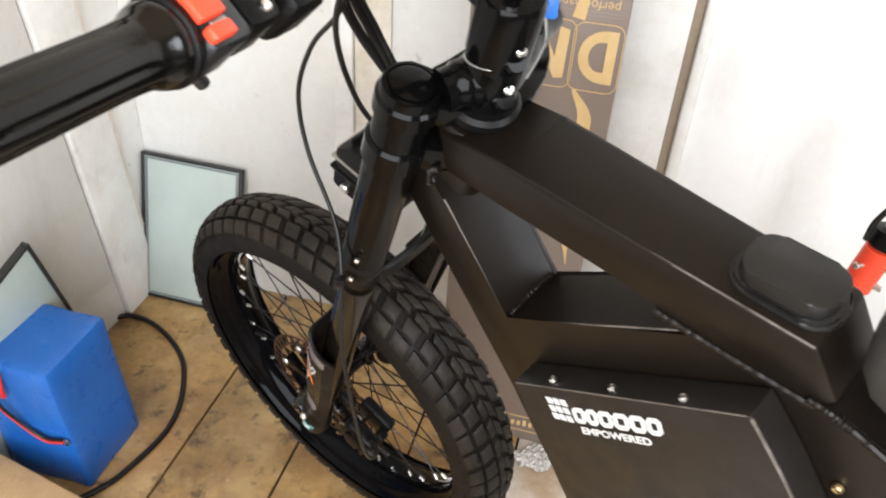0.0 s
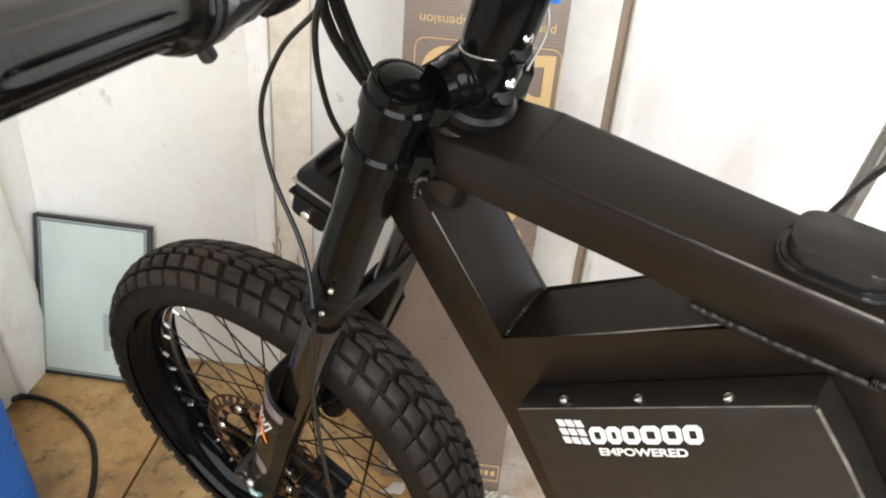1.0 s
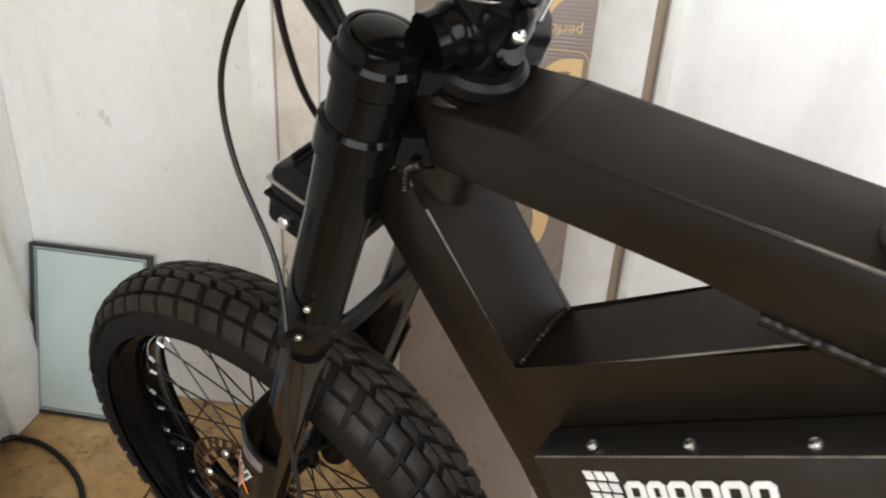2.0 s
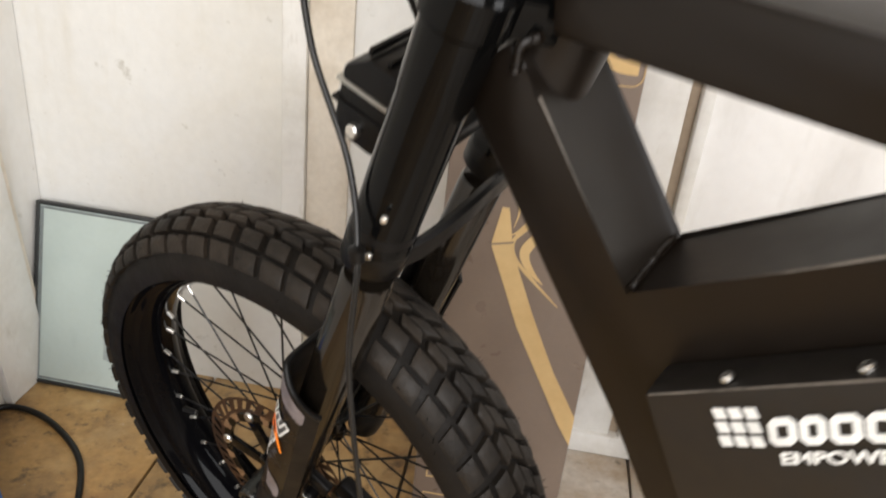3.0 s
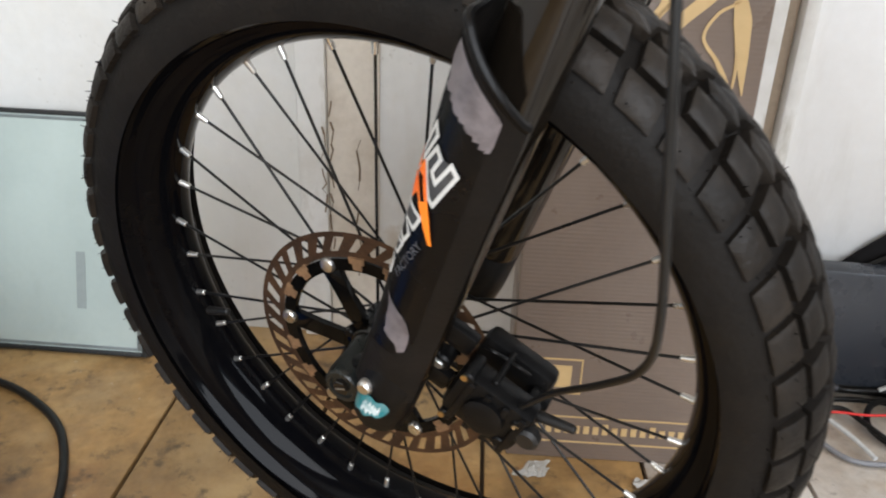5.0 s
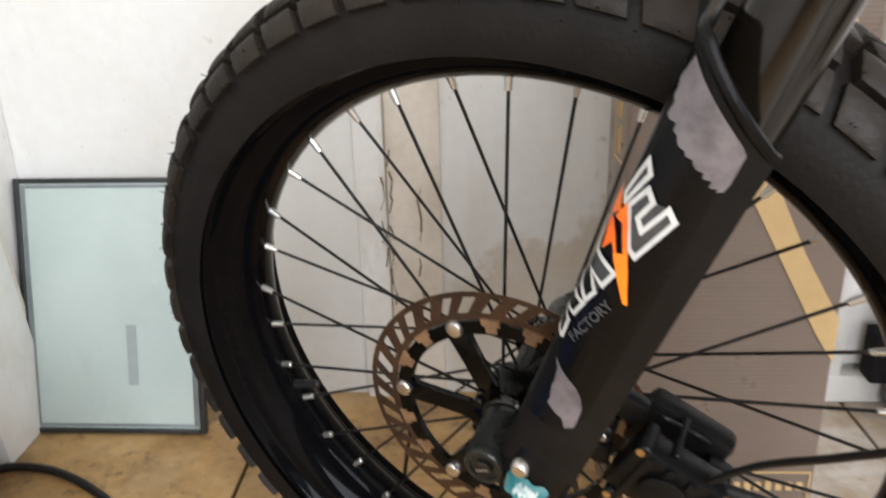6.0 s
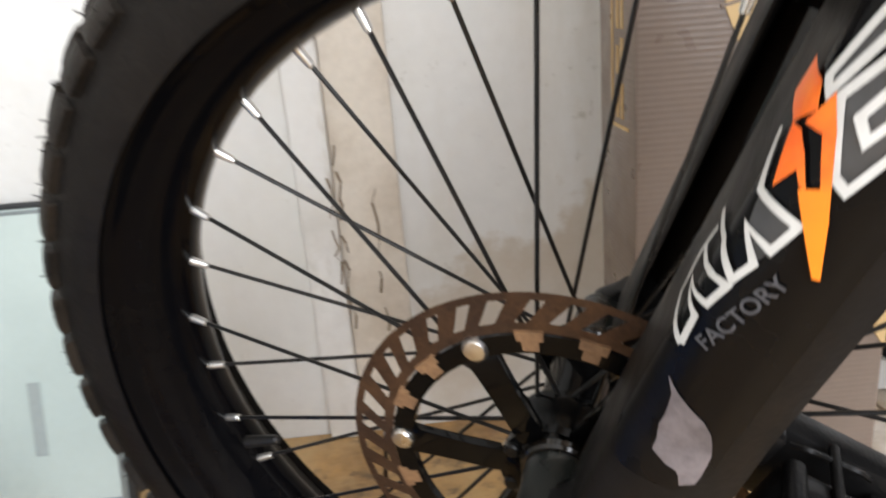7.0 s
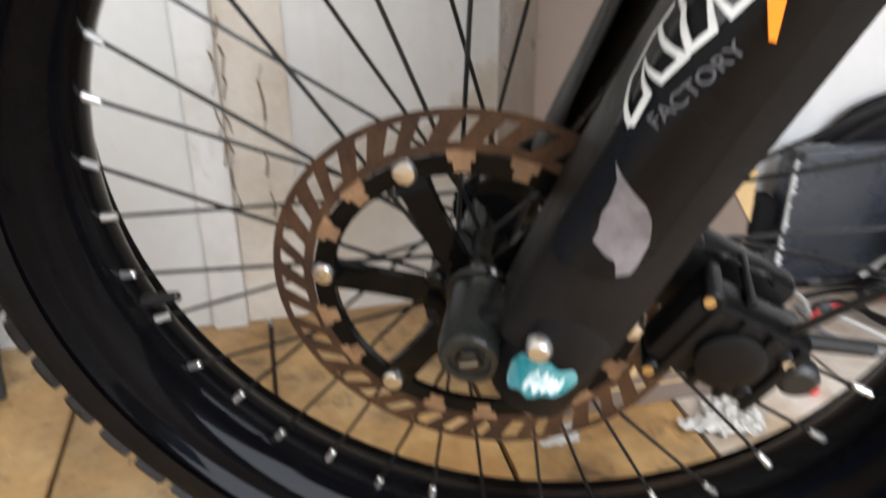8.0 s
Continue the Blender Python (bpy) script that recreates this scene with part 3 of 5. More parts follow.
def ring(bm, r0, r1, y, n=96, wave=0.0):
    loops = []
    for r, yy in ((r0, -y), (r1, -y), (r1, y), (r0, y)):
        loops.append([bm.verts.new(((r + (wave * math.sin(12 * 2 * math.pi * i / n) if r == r1 else 0)) * math.cos(2 * math.pi * i / n), yy, (r + (wave * math.sin(12 * 2 * math.pi * i / n) if r == r1 else 0)) * math.sin(2 * math.pi * i / n))) for i in range(n)])
    for a, b in zip(loops, loops[1:] + loops[:1]):
        for i in range(n):
            bm.faces.new((a[i], a[(i + 1) % n], b[(i + 1) % n], b[i]))


step = 2 * math.pi / N
slots = []
for k in range(N):
    wide = 0.62 if k % 3 else 0.50
    for s in range(3):
        slots.append(((k + wide * s / 2) * step, s < 2))
loops = []
for r, skew in ((0.0812, 0.0), (0.0862, 0.0), (0.0978, 0.55 * step), (0.1018, 0.55 * step)):
    loops.append([bm.verts.new((r * math.cos(a + skew), 0.0, r * math.sin(a + skew))) for a, _ in slots])
for row, (a, b) in enumerate(zip(loops, loops[1:])):
    for i, (_, solid) in enumerate(slots):
        if row != 1 or solid:
            j = (i + 1) % len(slots)
            bm.faces.new((a[i], a[j], b[j], b[i]))
bmesh.ops.solidify(bm, geom=list(bm.faces), thickness=0.0026)
bmesh.ops.translate(bm, vec=(0, 0.0013, 0), verts=bm.verts)
part("disc_ring", bm, RUST, rotor, smooth=False)
bm = bmesh.new()
ring_quad(bm, -0.050, 0.050, 0.0722, 0.0775, 0.0, 0.0030)
ring_quad(bm, -0.078, 0.078, 0.0775, 0.0825, 0.0, 0.0030)
tab = part("disc_tab", bm, RUSTTAB, rotor, smooth=False, m=Matrix.Rotation(radians(-20), 4, "Y"))
for k in range(6):
    for turn in (20, 40):
        if (k, turn) != (0, 20):
            share("disc_tab", tab, rotor, Matrix.Rotation(radians(-60 * k - turn), 4, "Y"))
bm = bmesh.new()
ring(bm, 0.0705, 0.0805, 0.0022, 72)
part("carrier_ring", bm, GLOSS, rotor, smooth=False)
for k in range(6):
    part("carrier_arm", prism(bmesh.new(), [(0.0255, -0.0075), (0.048, -0.0060), (0.0707, -0.0085), (0.0707, 0.0085), (0.048, 0.0060), (0.0255, 0.0075)], -0.0024, 0.0024, 0.0008), GLOSS, rotor, m=Matrix.Rotation(-k * math.pi / 3, 4, "Y"))
bm = bmesh.new()
ring(bm, 0.016, 0.026, 0.0026, 48)
part("carrier_centre", bm, GLOSS, rotor, smooth=False)
bm = bmesh.new()
lathe(bm, [(0.0015, -0.004), (0.0062, -0.004), (0.0062, 0.0028), (0.005, 0.0045), (0.0015, 0.005)], YAXIS, 16)
button = part("rivet", bm, STEEL, rotor, m=Matrix.Translation((0.0758, 0.0, 0.0)))
for k in range(1, 6):
    share("rivet", button, rotor, Matrix.Translation((0.0758 * math.cos(k * math.pi / 3), 0, 0.0758 * math.sin(k * math.pi / 3))))
for k in range(6):
    a = k * math.pi / 3 + 0.5
    part("disc_bolt", rod(bmesh.new(), (0.022 * math.cos(a), 0.0, 0.022 * math.sin(a)), (0.022 * math.cos(a), 0.006, 0.022 * math.sin(a)), 0.004, bevel=0.001, n=12), CAST, rotor)

def guard_top(a):
    """Height at which the leg guard ends, by the turn a in degrees: high in front, swept down to the back."""
    for (a0, z0), (a1, z1) in zip(GUARD_TOP, GUARD_TOP[1:]):
        if a <= a1:
            return z0 + (z1 - z0) * (a - a0) / (a1 - a0)
    return GUARD_TOP[-1][1]


GUARD_TOP = ((-90, 0.2715), (30, 0.2715), (47, 0.2690), (67, 0.2590), (83, 0.2508), (102, 0.2405), (125, 0.2290))


def guard_at(z, a, lift=0.0, side=1):
    """A point of the leg guard: a round shell with a flattened front, leaning out upwards."""
    r = 0.034 + lift
    ahead, flat = r * math.cos(radians(a)), 0.0265 + lift
    if ahead > 0.022:
        ahead = 0.022 + (flat - 0.022) * math.tanh((ahead - 0.022) / (flat - 0.022))
    return Vector((leg_x(z) + ahead, side * (0.0705 + 0.11 * (max(z, 0.078) - 0.16) + r * math.sin(radians(a))), z + 0.12 * ahead))


# fork
fork = empty("front_fork", STEER, bike)
tagged(fork, "black upside-down double crown fork")
for side, y in ((1, 0.078), (-1, -0.078)):
    legs = bmesh.new()
    lathe(legs, [(0.0205, 0.0), (0.0228, 0.002), (0.0228, 0.010), (0.0218, 0.013), (0.0218, 0.12), (0.0224, 0.125), (0.0224, 0.225), (0.0215, 0.228)], along(leg_at(0.402, y), leg_at(0.63, y)), 40)
    part("outer_tube", legs, GLOSS, fork)
    cap = lathe(bmesh.new(), [(0.0220, 0.0), (0.0232, 0.0015), (0.0232, 0.013), (0.0222, 0.0155), (0.0195, 0.0160), (0.0188, 0.0145), (0.0178, 0.0145), (0.0172, 0.0165), (0.0120, 0.0180), (0.002, 0.0184)], along(leg_at(0.620, y), leg_at(0.66, y)), 40)
    part("top_cap", cap, GLOSS, fork, "glossy black round fork cap")
    low = bmesh.new()
    lathe(low, [(0.0175, 0.0), (0.0190, 0.004), (0.0190, 0.36), (0.0175, 0.364)], along(leg_at(0.03, y * 0.95, -0.002), leg_at(0.40, y, -0.002)), 40)
    part("lower_leg", low, LEG, fork, "bronze black fork leg")
    # round axle lug carried on a web ahead of the leg
    foot = bmesh.new()
    lathe(foot, [(0.015, 0.0), (0.0190, 0.004), (0.0208, 0.02), (0.0208, 0.050), (0.0160, 0.062)], along(leg_at(-0.020, y), leg_at(0.045, y)), 32)
    prism(foot, [(-0.046, 0.036), (-0.012, 0.019), (0.006, 0.012), (0.009, 0.0), (0.004, -0.011), (-0.012, -0.016), (-0.036, -0.018)], y - 0.017, y - 0.001, 0.006)
    part("dropout", foot, CAST, fork)
    turn = YAXIS if side > 0 else Matrix.Rotation(radians(90), 4, "X")
    part("axle_lug", lathe(bmesh.new(), [(0.006, 0.044), (0.0140, 0.044), (0.0160, 0.046), (0.0160, 0.052), (0.0152, 0.0535), (0.0150, 0.079), (0.0138, 0.0820), (0.0138, 0.0845), (0.0125, 0.0862), (0.0095, 0.0862), (0.0088, 0.0845), (0.006, 0.0845)], turn, 32), LUG, fork)
    part("axle_collar", lathe(bmesh.new(), [(0.008, 0.040), (0.0175, 0.040), (0.0188, 0.0412), (0.0188, 0.0445), (0.0175, 0.0458), (0.008, 0.0458)], turn, 32), LEG, fork)
    # plastic guard round the front and outer side of the leg
    g = bmesh.new()
    turns = [-42 + 169 * k / 28 for k in range(29)]
    skins = [[[g.verts.new(guard_at(0.014 + (guard_top(a) - 0.014) * n / 24, a, lift, side)) for n in range(25)] for a in turns] for lift in (0.0, -0.0028)]
    for i in range(28):
        for n in range(24):
            for skin in skins:
                g.faces.new((skin[i][n], skin[i + 1][n], skin[i + 1][n + 1], skin[i][n + 1]))
        for n in (0, 24):
            g.faces.new((skins[0][i][n], skins[0][i + 1][n], skins[1][i + 1][n], skins[1][i][n]))
    for i in (0, 28):
        for n in range(24):
            g.faces.new((skins[0][i][n], skins[0][i][n + 1], skins[1][i][n + 1], skins[1][i][n]))
    edge = [guard_at(guard_top(a), a, -0.0010, side) for a in turns]
    part("guard_rim", tube(bmesh.new(), edge, 0.0026, 2, 8), CAST, fork)
    part("leg_guard", g, SHELL, fork, "black plastic leg guard with a white and orange decal" if side > 0 else "")

# crowns: clamps round the legs, joined by a slim bridge
for name, z, tall, mat in (("lower_crown", 0.558, 0.027, GLOSS), ("upper_crown", 0.608, 0.020, GLOSS)):
    bm = bmesh.new()
    for y in (0.078, -0.078):
        lathe(bm, [(0.0230, 0), (0.0256, 0.003), (0.0256, tall - 0.003), (0.0230, tall)], along(leg_at(z, y), leg_at(z + 0.1, y)), 36)
    m = Matrix.Translation(leg_at(z, 0.0)) @ LEGTURN
    outline = [(0.012, -0.070), (0.004, -0.03), (0.0, 0.0), (0.004, 0.03), (0.012, 0.070), (-0.020, 0.078), (-0.046, 0.052), (-0.060, 0.030), (-0.062, 0.0), (-0.056, -0.024), (-0.046, -0.044), (-0.020, -0.078)]
    prism(bm, outline, -tall * 0.97, -tall * 0.05, 0.003, m @ Matrix(((1, 0, 0, 0), (0, 0, 1, 0), (0, -1, 0, 0), (0, 0, 0, 1))))
    part(name, bm, mat, fork)
for y in (0.054, 0.066):
    part("pinch_bolt", rod(bmesh.new(), leg_at(0.622, y - 0.020, -0.046), leg_at(0.632, y - 0.020, -0.050), 0.0050, bevel=0.001, n=12), CAST, fork)
part("clamp_lug", boxed((-0.012, -0.009, 0.0), (0.012, 0.009, 0.012), 0.003, Matrix.Translation(leg_at(0.618, 0.055, 0.012))), GLOSS, fork)
# brake hose guides, arch and seal brackets
for side in (1, -1):
    bm = bmesh.new()
    lathe(bm, [(0.0200, 0.0), (0.0222, 0.003), (0.0226, 0.022), (0.0222, 0.026), (0.0222, 0.040), (0.0210, 0.043)], along(leg_at(0.382, 0.078 * side), leg_at(0.45, 0.078 * side)), 36)
    part("seal_holder", bm, CAST, fork)
# a flat strap that bows up between the legs
bm = bmesh.new()
rows = []
for p in spline([leg_at(0.386, 0.082, -0.012), leg_at(0.392, 0.060, -0.024), leg_at(0.402, 0.030, -0.030), leg_at(0.406, 0.0, -0.031), leg_at(0.402, -0.030, -0.030), leg_at(0.392, -0.060, -0.024), leg_at(0.386, -0.082, -0.012)], 6):
    rows.append([bm.verts.new(p + RAKE * h + Vector((d, 0, 0))) for h, d in ((-0.009, -0.002), (-0.007, -0.006), (0.012, -0.006), (0.014, -0.002), (0.012, 0.003), (-0.007, 0.003))])
for a, b in zip(rows, rows[1:]):
    for k in range(6):
        bm.faces.new((a[k], a[(k + 1) % 6], b[(k + 1) % 6], b[k]))
bm.faces.new(rows[0][::-1])
bm.faces.new(rows[-1])
part("fork_arch", bm, CAST, fork)

# printed decals that follow the left guard; outline points are (height, turn in degrees)
def on_guard(z, a, lift=0.0012):
    return guard_at(z, a, lift)


def guard_print(name, outlines, mat, label="", lift=0.0012):
    bm = bmesh.new()
    for poly in outlines:
        flat = bmesh.new()
        flat.faces.new([flat.verts.new((z * 1000, a * 0.593, 0)) for z, a in poly])
        bmesh.ops.triangulate(flat, faces=flat.faces)
        bmesh.ops.subdivide_edges(flat, edges=flat.edges, cuts=2, use_grid_fill=True)
        made = {v: bm.verts.new(on_guard(v.co.x / 1000, v.co.y / 0.593, lift)) for v in flat.verts}
        for f in flat.faces:
            bm.faces.new([made[v] for v in f.verts])
        flat.free()
    return part(name, bm, mat, fork, label)


def stroke_print(name, points, w, mat, label):
    """One band along a bent line in (height, turn), w metres wide, mitred at its bends."""
    k = 0.034 * math.pi / 180
    pts = [Vector((z, a * k)) for z, a in points]
    shut = (pts[0] - pts[-1]).length < 1e-6
    if shut:
        pts = pts[:-1]
    edges, n = [], len(pts)
    for i, p in enumerate(pts):
        before = (p - pts[i - 1]).normalized() if i or shut else None
        after = (pts[(i + 1) % n] - p).normalized() if i < n - 1 or shut else None
        before, after = before or after, after or before
        turn = before + after
        turn = turn.normalized() if turn.length > 0.3 else before
        side = Vector((-turn.y, turn.x))
        grow = min(1.9, 1 / max(0.3, side.dot(Vector((-before.y, before.x)))))
        edges.append((p + side * w / 2 * grow, p - side * w / 2 * grow))
    bm = bmesh.new()
    rows = []
    for i in range(n if shut else n - 1):
        (a, b), (c, d) = edges[i], edges[(i + 1) % n]
        for s in range(4):
            rows.append((a.lerp(c, s / 4), b.lerp(d, s / 4)))
    if not shut:
        rows.append(edges[-1])
    vs = [[bm.verts.new(on_guard(q.x, q.y / k, 0.0013)) for q in row] for row in rows]
    for a, b in zip(vs, vs[1:] + (vs[:1] if shut else [])):
        bm.faces.new((a[0], b[0], b[1], a[1]))
    return part(name, bm, mat, fork, label)


# glossy black print under the decals, round at its foot and bowed at its top
bm = bmesh.new()
cols = []
for k in range(24):
    a = 34 + 68 * k / 23
    low = 0.0570 + 0.014 * max(0, (58 - a) / 24) ** 2 + 0.014 * max(0, (a - 88) / 14) ** 2
    high = guard_top(a) - 0.0060
    cols.append([bm.verts.new(on_guard(low + (high - low) * n / 40, a, 0.0003)) for n in range(41)])
for a, b in zip(cols, cols[1:]):
    for n in range(40):
        bm.faces.new((a[n], b[n], b[n + 1], a[n + 1]))
part("black_decal", bm, GUARD, fork, "glossy black decal panel")
strokes = ([(0.1148, 49.6), (0.1204, 33), (0.1245, 20), (0.1380, 14), (0.1500, 20)],
           [(0.1148, 49.6), (0.1262, 48.3), (0.1324, 26), (0.1317, 50.6), (0.1403, 54.6), (0.1420, 14)],
           [(0.1535, 12), (0.1519, 37.3), (0.1428, 54.9), (0.1500, 59.5), (0.1593, 47), (0.1554, 62.7), (0.1644, 67), (0.1697, 43), (0.1850, 30)])
hook = [(0.1979, 53.1), (0.2084, 61.2), (0.2038, 68.7), (0.1946, 63.6), (0.1894, 70.6), (0.2031, 80.1), (0.1981, 87.6), (0.1764, 74.8), (0.1796, 67.6)]
chip = [(0.2013, 44.0), (0.2197, 51.4), (0.2145, 57.6), (0.1982, 48.3)]
for line in strokes:
    stroke_print("white_decal", line, 0.0024, WHITE, "white outlined decal")
for line in (hook, chip):
    stroke_print("white_decal", line + line[:1], 0.0024, WHITE, "white outlined decal")
    guard_print("grey_decal", [line], DIMPRINT, lift=0.0006)
guard_print("grey_decal", [[(0.1500, 59.5), (0.1593, 47), (0.1697, 43), (0.1644, 67), (0.1554, 62.7)]], DIMPRINT, lift=0.0006)
for spark in ([(0.2030, 24), (0.1998, 42.8), (0.1936, 48.4), (0.1886, 39.3), (0.1930, 22)],
              [(0.1936, 48.4), (0.1987, 51.2), (0.1903, 59.4), (0.1754, 70.4), (0.1754, 66.3), (0.1888, 55.0), (0.1899, 45.9)],
              [(0.1886, 39.3), (0.1881, 46.3), (0.1794, 49.3), (0.1832, 52.9), (0.1739, 62.0), (0.1750, 58.0), (0.1785, 53.7), (0.1723, 48.4), (0.1830, 42.4)]):
    guard_print("orange_decal", [spark], ORANGE, "orange lightning decal", 0.0016)
guard_print("orange_decal", [[(0.1740, 58.4), (0.1764, 69.6), (0.1679, 75.8), (0.1510, 86.4), (0.1512, 83), (0.1635, 70)]], AMBER, "amber tip of the lightning decal", 0.0016)
rnd = random.Random(21)
ragged = []
for (z0, a0), (z1, a1) in zip(((0.2139, 104.4), (0.2169, 95.7), (0.2243, 80.0), (0.2310, 64.1), (0.2398, 48.1)), ((0.2169, 95.7), (0.2243, 80.0), (0.2310, 64.1), (0.2398, 48.1), (0.2570, 42.0))):
    for k in range(5):
        deep = (0.0003 + 0.0016 * rnd.random()) * (1 if k % 2 else -0.4)
        ragged.append((z0 + (z1 - z0) * k / 5 + deep * 0.6, a0 + (a1 - a0) * k / 5 + deep * 1400))
bowed = [(guard_top(a) - 0.0060, a) for a in (48, 56, 64, 72, 80, 88, 95, 101)] + [(0.2315, 105.5), (0.2193, 105.9)]
guard_print("grey_fade", [ragged + bowed], FADE, "pale grey faded print", 0.0008)
guard_print("grey_fade", [[(0.1016, 52.5), (0.0974, 61.7), (0.0940, 70.5), (0.0899, 81.6), (0.0852, 88.5), (0.0803, 92.5), (0.0755, 95.5), (0.0708, 96.3), (0.0660, 97), (0.0617, 96.4), (0.0598, 89.2), (0.0640, 86), (0.0660, 83.3), (0.0672, 77), (0.0690, 72), (0.0709, 66.2), (0.0757, 65.6), (0.0817, 62.3), (0.0862, 62.5), (0.0906, 61.3), (0.0956, 59.6)]], FADE, "pale grey faded print", 0.0008)


def letters(words, size, bold=0.0):
    """Flat letters of the built-in font as a bmesh, about the origin."""
    data = bpy.data.curves.new(words, "FONT")
    data.offset = bold
    data.body, data.size, data.align_x, data.align_y = words, size, "CENTER", "CENTER"
    ob = bpy.data.objects.new(words, data)
    scene.collection.objects.link(ob)
    me = bpy.data.meshes.new_from_object(ob.evaluated_get(bpy.context.evaluated_depsgraph_get()))
    bm = bmesh.new()
    bm.from_mesh(me)
    bpy.data.objects.remove(ob)
    bpy.data.meshes.remove(me)
    return bm


bm = letters("FACTORY", 0.0076, 0.0001)
for v in bm.verts:
    along_text, up_text = v.co.x * 0.94, v.co.y
    v.co = on_guard(0.1330 + along_text * 0.956 + up_text * 0.35, 66.7 + (along_text * 0.293 - up_text * 0.93) / (0.034 * math.pi / 180), 0.0012)
part("factory_lettering", bm, GREYPRINT, fork, "small grey lettering reading FACTORY")
# small fork fittings
part("foot_bolt", lathe(bmesh.new(), [(0.001, 0), (0.0055, 0), (0.0055, 0.004), (0.004, 0.006), (0.001, 0.006)], Matrix.Translation((-0.0297, 0.0955, 0.0228)) @ YAXIS, 16), STEEL, fork)
def wrap_foot(z, a, r=0.0220):
    return leg_at(z, 0.078) + Vector((math.cos(radians(a)) * r, math.sin(radians(a)) * r, 0))


def foot_patch(name, rows, r, mat, label):
    """A thin skin round the leg's foot; rows are (turn, lower and upper height)."""
    bm = bmesh.new()
    cols = [[bm.verts.new(wrap_foot(lo + (hi - lo) * k / 4, a, r)) for k in range(5)] for a, lo, hi in rows]
    for p, q in zip(cols, cols[1:]):
        for k in range(4):
            bm.faces.new((p[k], q[k], q[k + 1], p[k + 1]))
    part(name, bm, mat, fork, label)


rows = []
for k in range(25):
    u = -1 + k / 12
    tall = 0.0102 * (1 - abs(u) ** 3.5) ** 0.5 * (1 - 0.22 * u) * (0.92 + 0.12 * math.sin(9.1 * u + 2.0))
    mid = 0.0072 - 0.0012 * u
    rows.append((80 + 40 * u, mid - tall, mid + tall * 0.92))
foot_patch("teal_sticker", rows, 0.0220, TEAL, "teal and white sticker")
rnd = random.Random(4)
foot_patch("sticker_scratch", [(66 + 2.2 * k, 0.0022 + rnd.uniform(-0.0030, 0.0025) - 0.0001 * k, 0.0122 + rnd.uniform(-0.0030, 0.0022) - 0.0002 * k) for k in range(18)], 0.0223, SCRATCH, "white scuffed print")
# axle nut and pinch bolt
part("axle_nut", rod(bmesh.new(), (0.0, 0.082, 0.0), (0.0, 0.0878, 0.0), 0.0064, bevel=0.0008, n=6), LEG, fork)
part("nut_slot", boxed((-0.0042, 0.0873, -0.0007), (0.0042, 0.0882, 0.0007), 0.0002, Matrix.Rotation(radians(18), 4, "Y")), GREYSTEEL, fork)
part("pinch_bolt", rod(bmesh.new(), (-0.010, 0.062, -0.018), (-0.010, 0.074, -0.018), 0.0034, bevel=0.0008, n=6), LEG, fork)
# headlight between the legs, ahead of them
lamp = empty("headlight", STEER @ Matrix.Translation((-0.164, 0.0, 0.474)) @ LEGTURN @ Matrix.Scale(0.87, 4), bike)
tagged(lamp, "black finned headlight between the fork legs")
bm = bmesh.new()
prism(bm, [(0.030, -0.040), (0.034, 0.020), (0.014, 0.036), (-0.026, 0.036), (-0.030, -0.010), (-0.012, -0.042)], -0.052, 0.052, 0.006)
part("lamp_housing", bm, CAST, lamp, "finned black lamp housing")
for z in (0.006, -0.012):
    part("lamp_fin", boxed((-0.024, -0.054, z), (0.035, 0.054, z + 0.004), 0.001), GREYSTEEL if z > 0 else CAST, lamp)
for x in (-0.018, 0.0, 0.018):
    part("lamp_fin", boxed((x - 0.002, -0.045, 0.034), (x + 0.002, 0.045, 0.041), 0.001), CAST, lamp)
part("lamp_lens", boxed((0.031, -0.045, -0.034), (0.037, 0.045, 0.016), 0.002), BAG, lamp)
part("lamp_bolt", rod(bmesh.new(), (0.008, 0.050, -0.026), (0.008, 0.058, -0.026), 0.006, bevel=0.0015, n=14), STEEL, lamp)
part("lamp_bracket", boxed((-0.060, -0.048, -0.012), (-0.026, 0.048, 0.006), 0.002), CAST, lamp)
# brake caliper behind the left leg
caliper = empty("brake_caliper", STEER @ Matrix.Translation((-0.102, 0.052, 0.010)) @ Matrix.Rotation(radians(-28), 4, "Y"), bike)
tagged(caliper, "black hydraulic brake caliper on the fork leg")
for lo, hi in (((-0.030, 0.004, -0.020), (0.026, 0.026, 0.022)), ((-0.030, -0.030, -0.020), (0.026, -0.012, 0.022))):
    part("caliper_half", boxed(lo, hi, 0.006), CAST, caliper, "black hydraulic brake caliper")
part("caliper_bridge", boxed((-0.034, -0.0115, -0.012), (-0.018, 0.0035, 0.014), 0.003), CAST, caliper)
part("piston_cap", lathe(bmesh.new(), [(0.002, 0.0), (0.014, 0.0), (0.014, 0.006), (0.010, 0.008), (0.002, 0.008)], Matrix.Translation((-0.002, 0.0245, 0.002)) @ YAXIS, 24), CAST, caliper)
for lo, hi in (((0.027, -0.004, 0.012), (0.078, 0.006, 0.030)), ((0.027, -0.004, -0.030), (0.070, 0.006, -0.014))):
    part("caliper_bracket", boxed(lo, hi, 0.003), CAST, caliper)
for x, z, mat in ((0.020, 0.021, CAST), (0.055, 0.021, CAST), (0.018, -0.022, CAST), (0.050, -0.022, CAST), (-0.022, 0.012, CAST), (-0.02, -0.012, CAST)):
    part("caliper_bolt", rod(bmesh.new(), (x, 0.006, z), (x, 0.0275, z), 0.0046, bevel=0.001, n=12), mat, caliper)
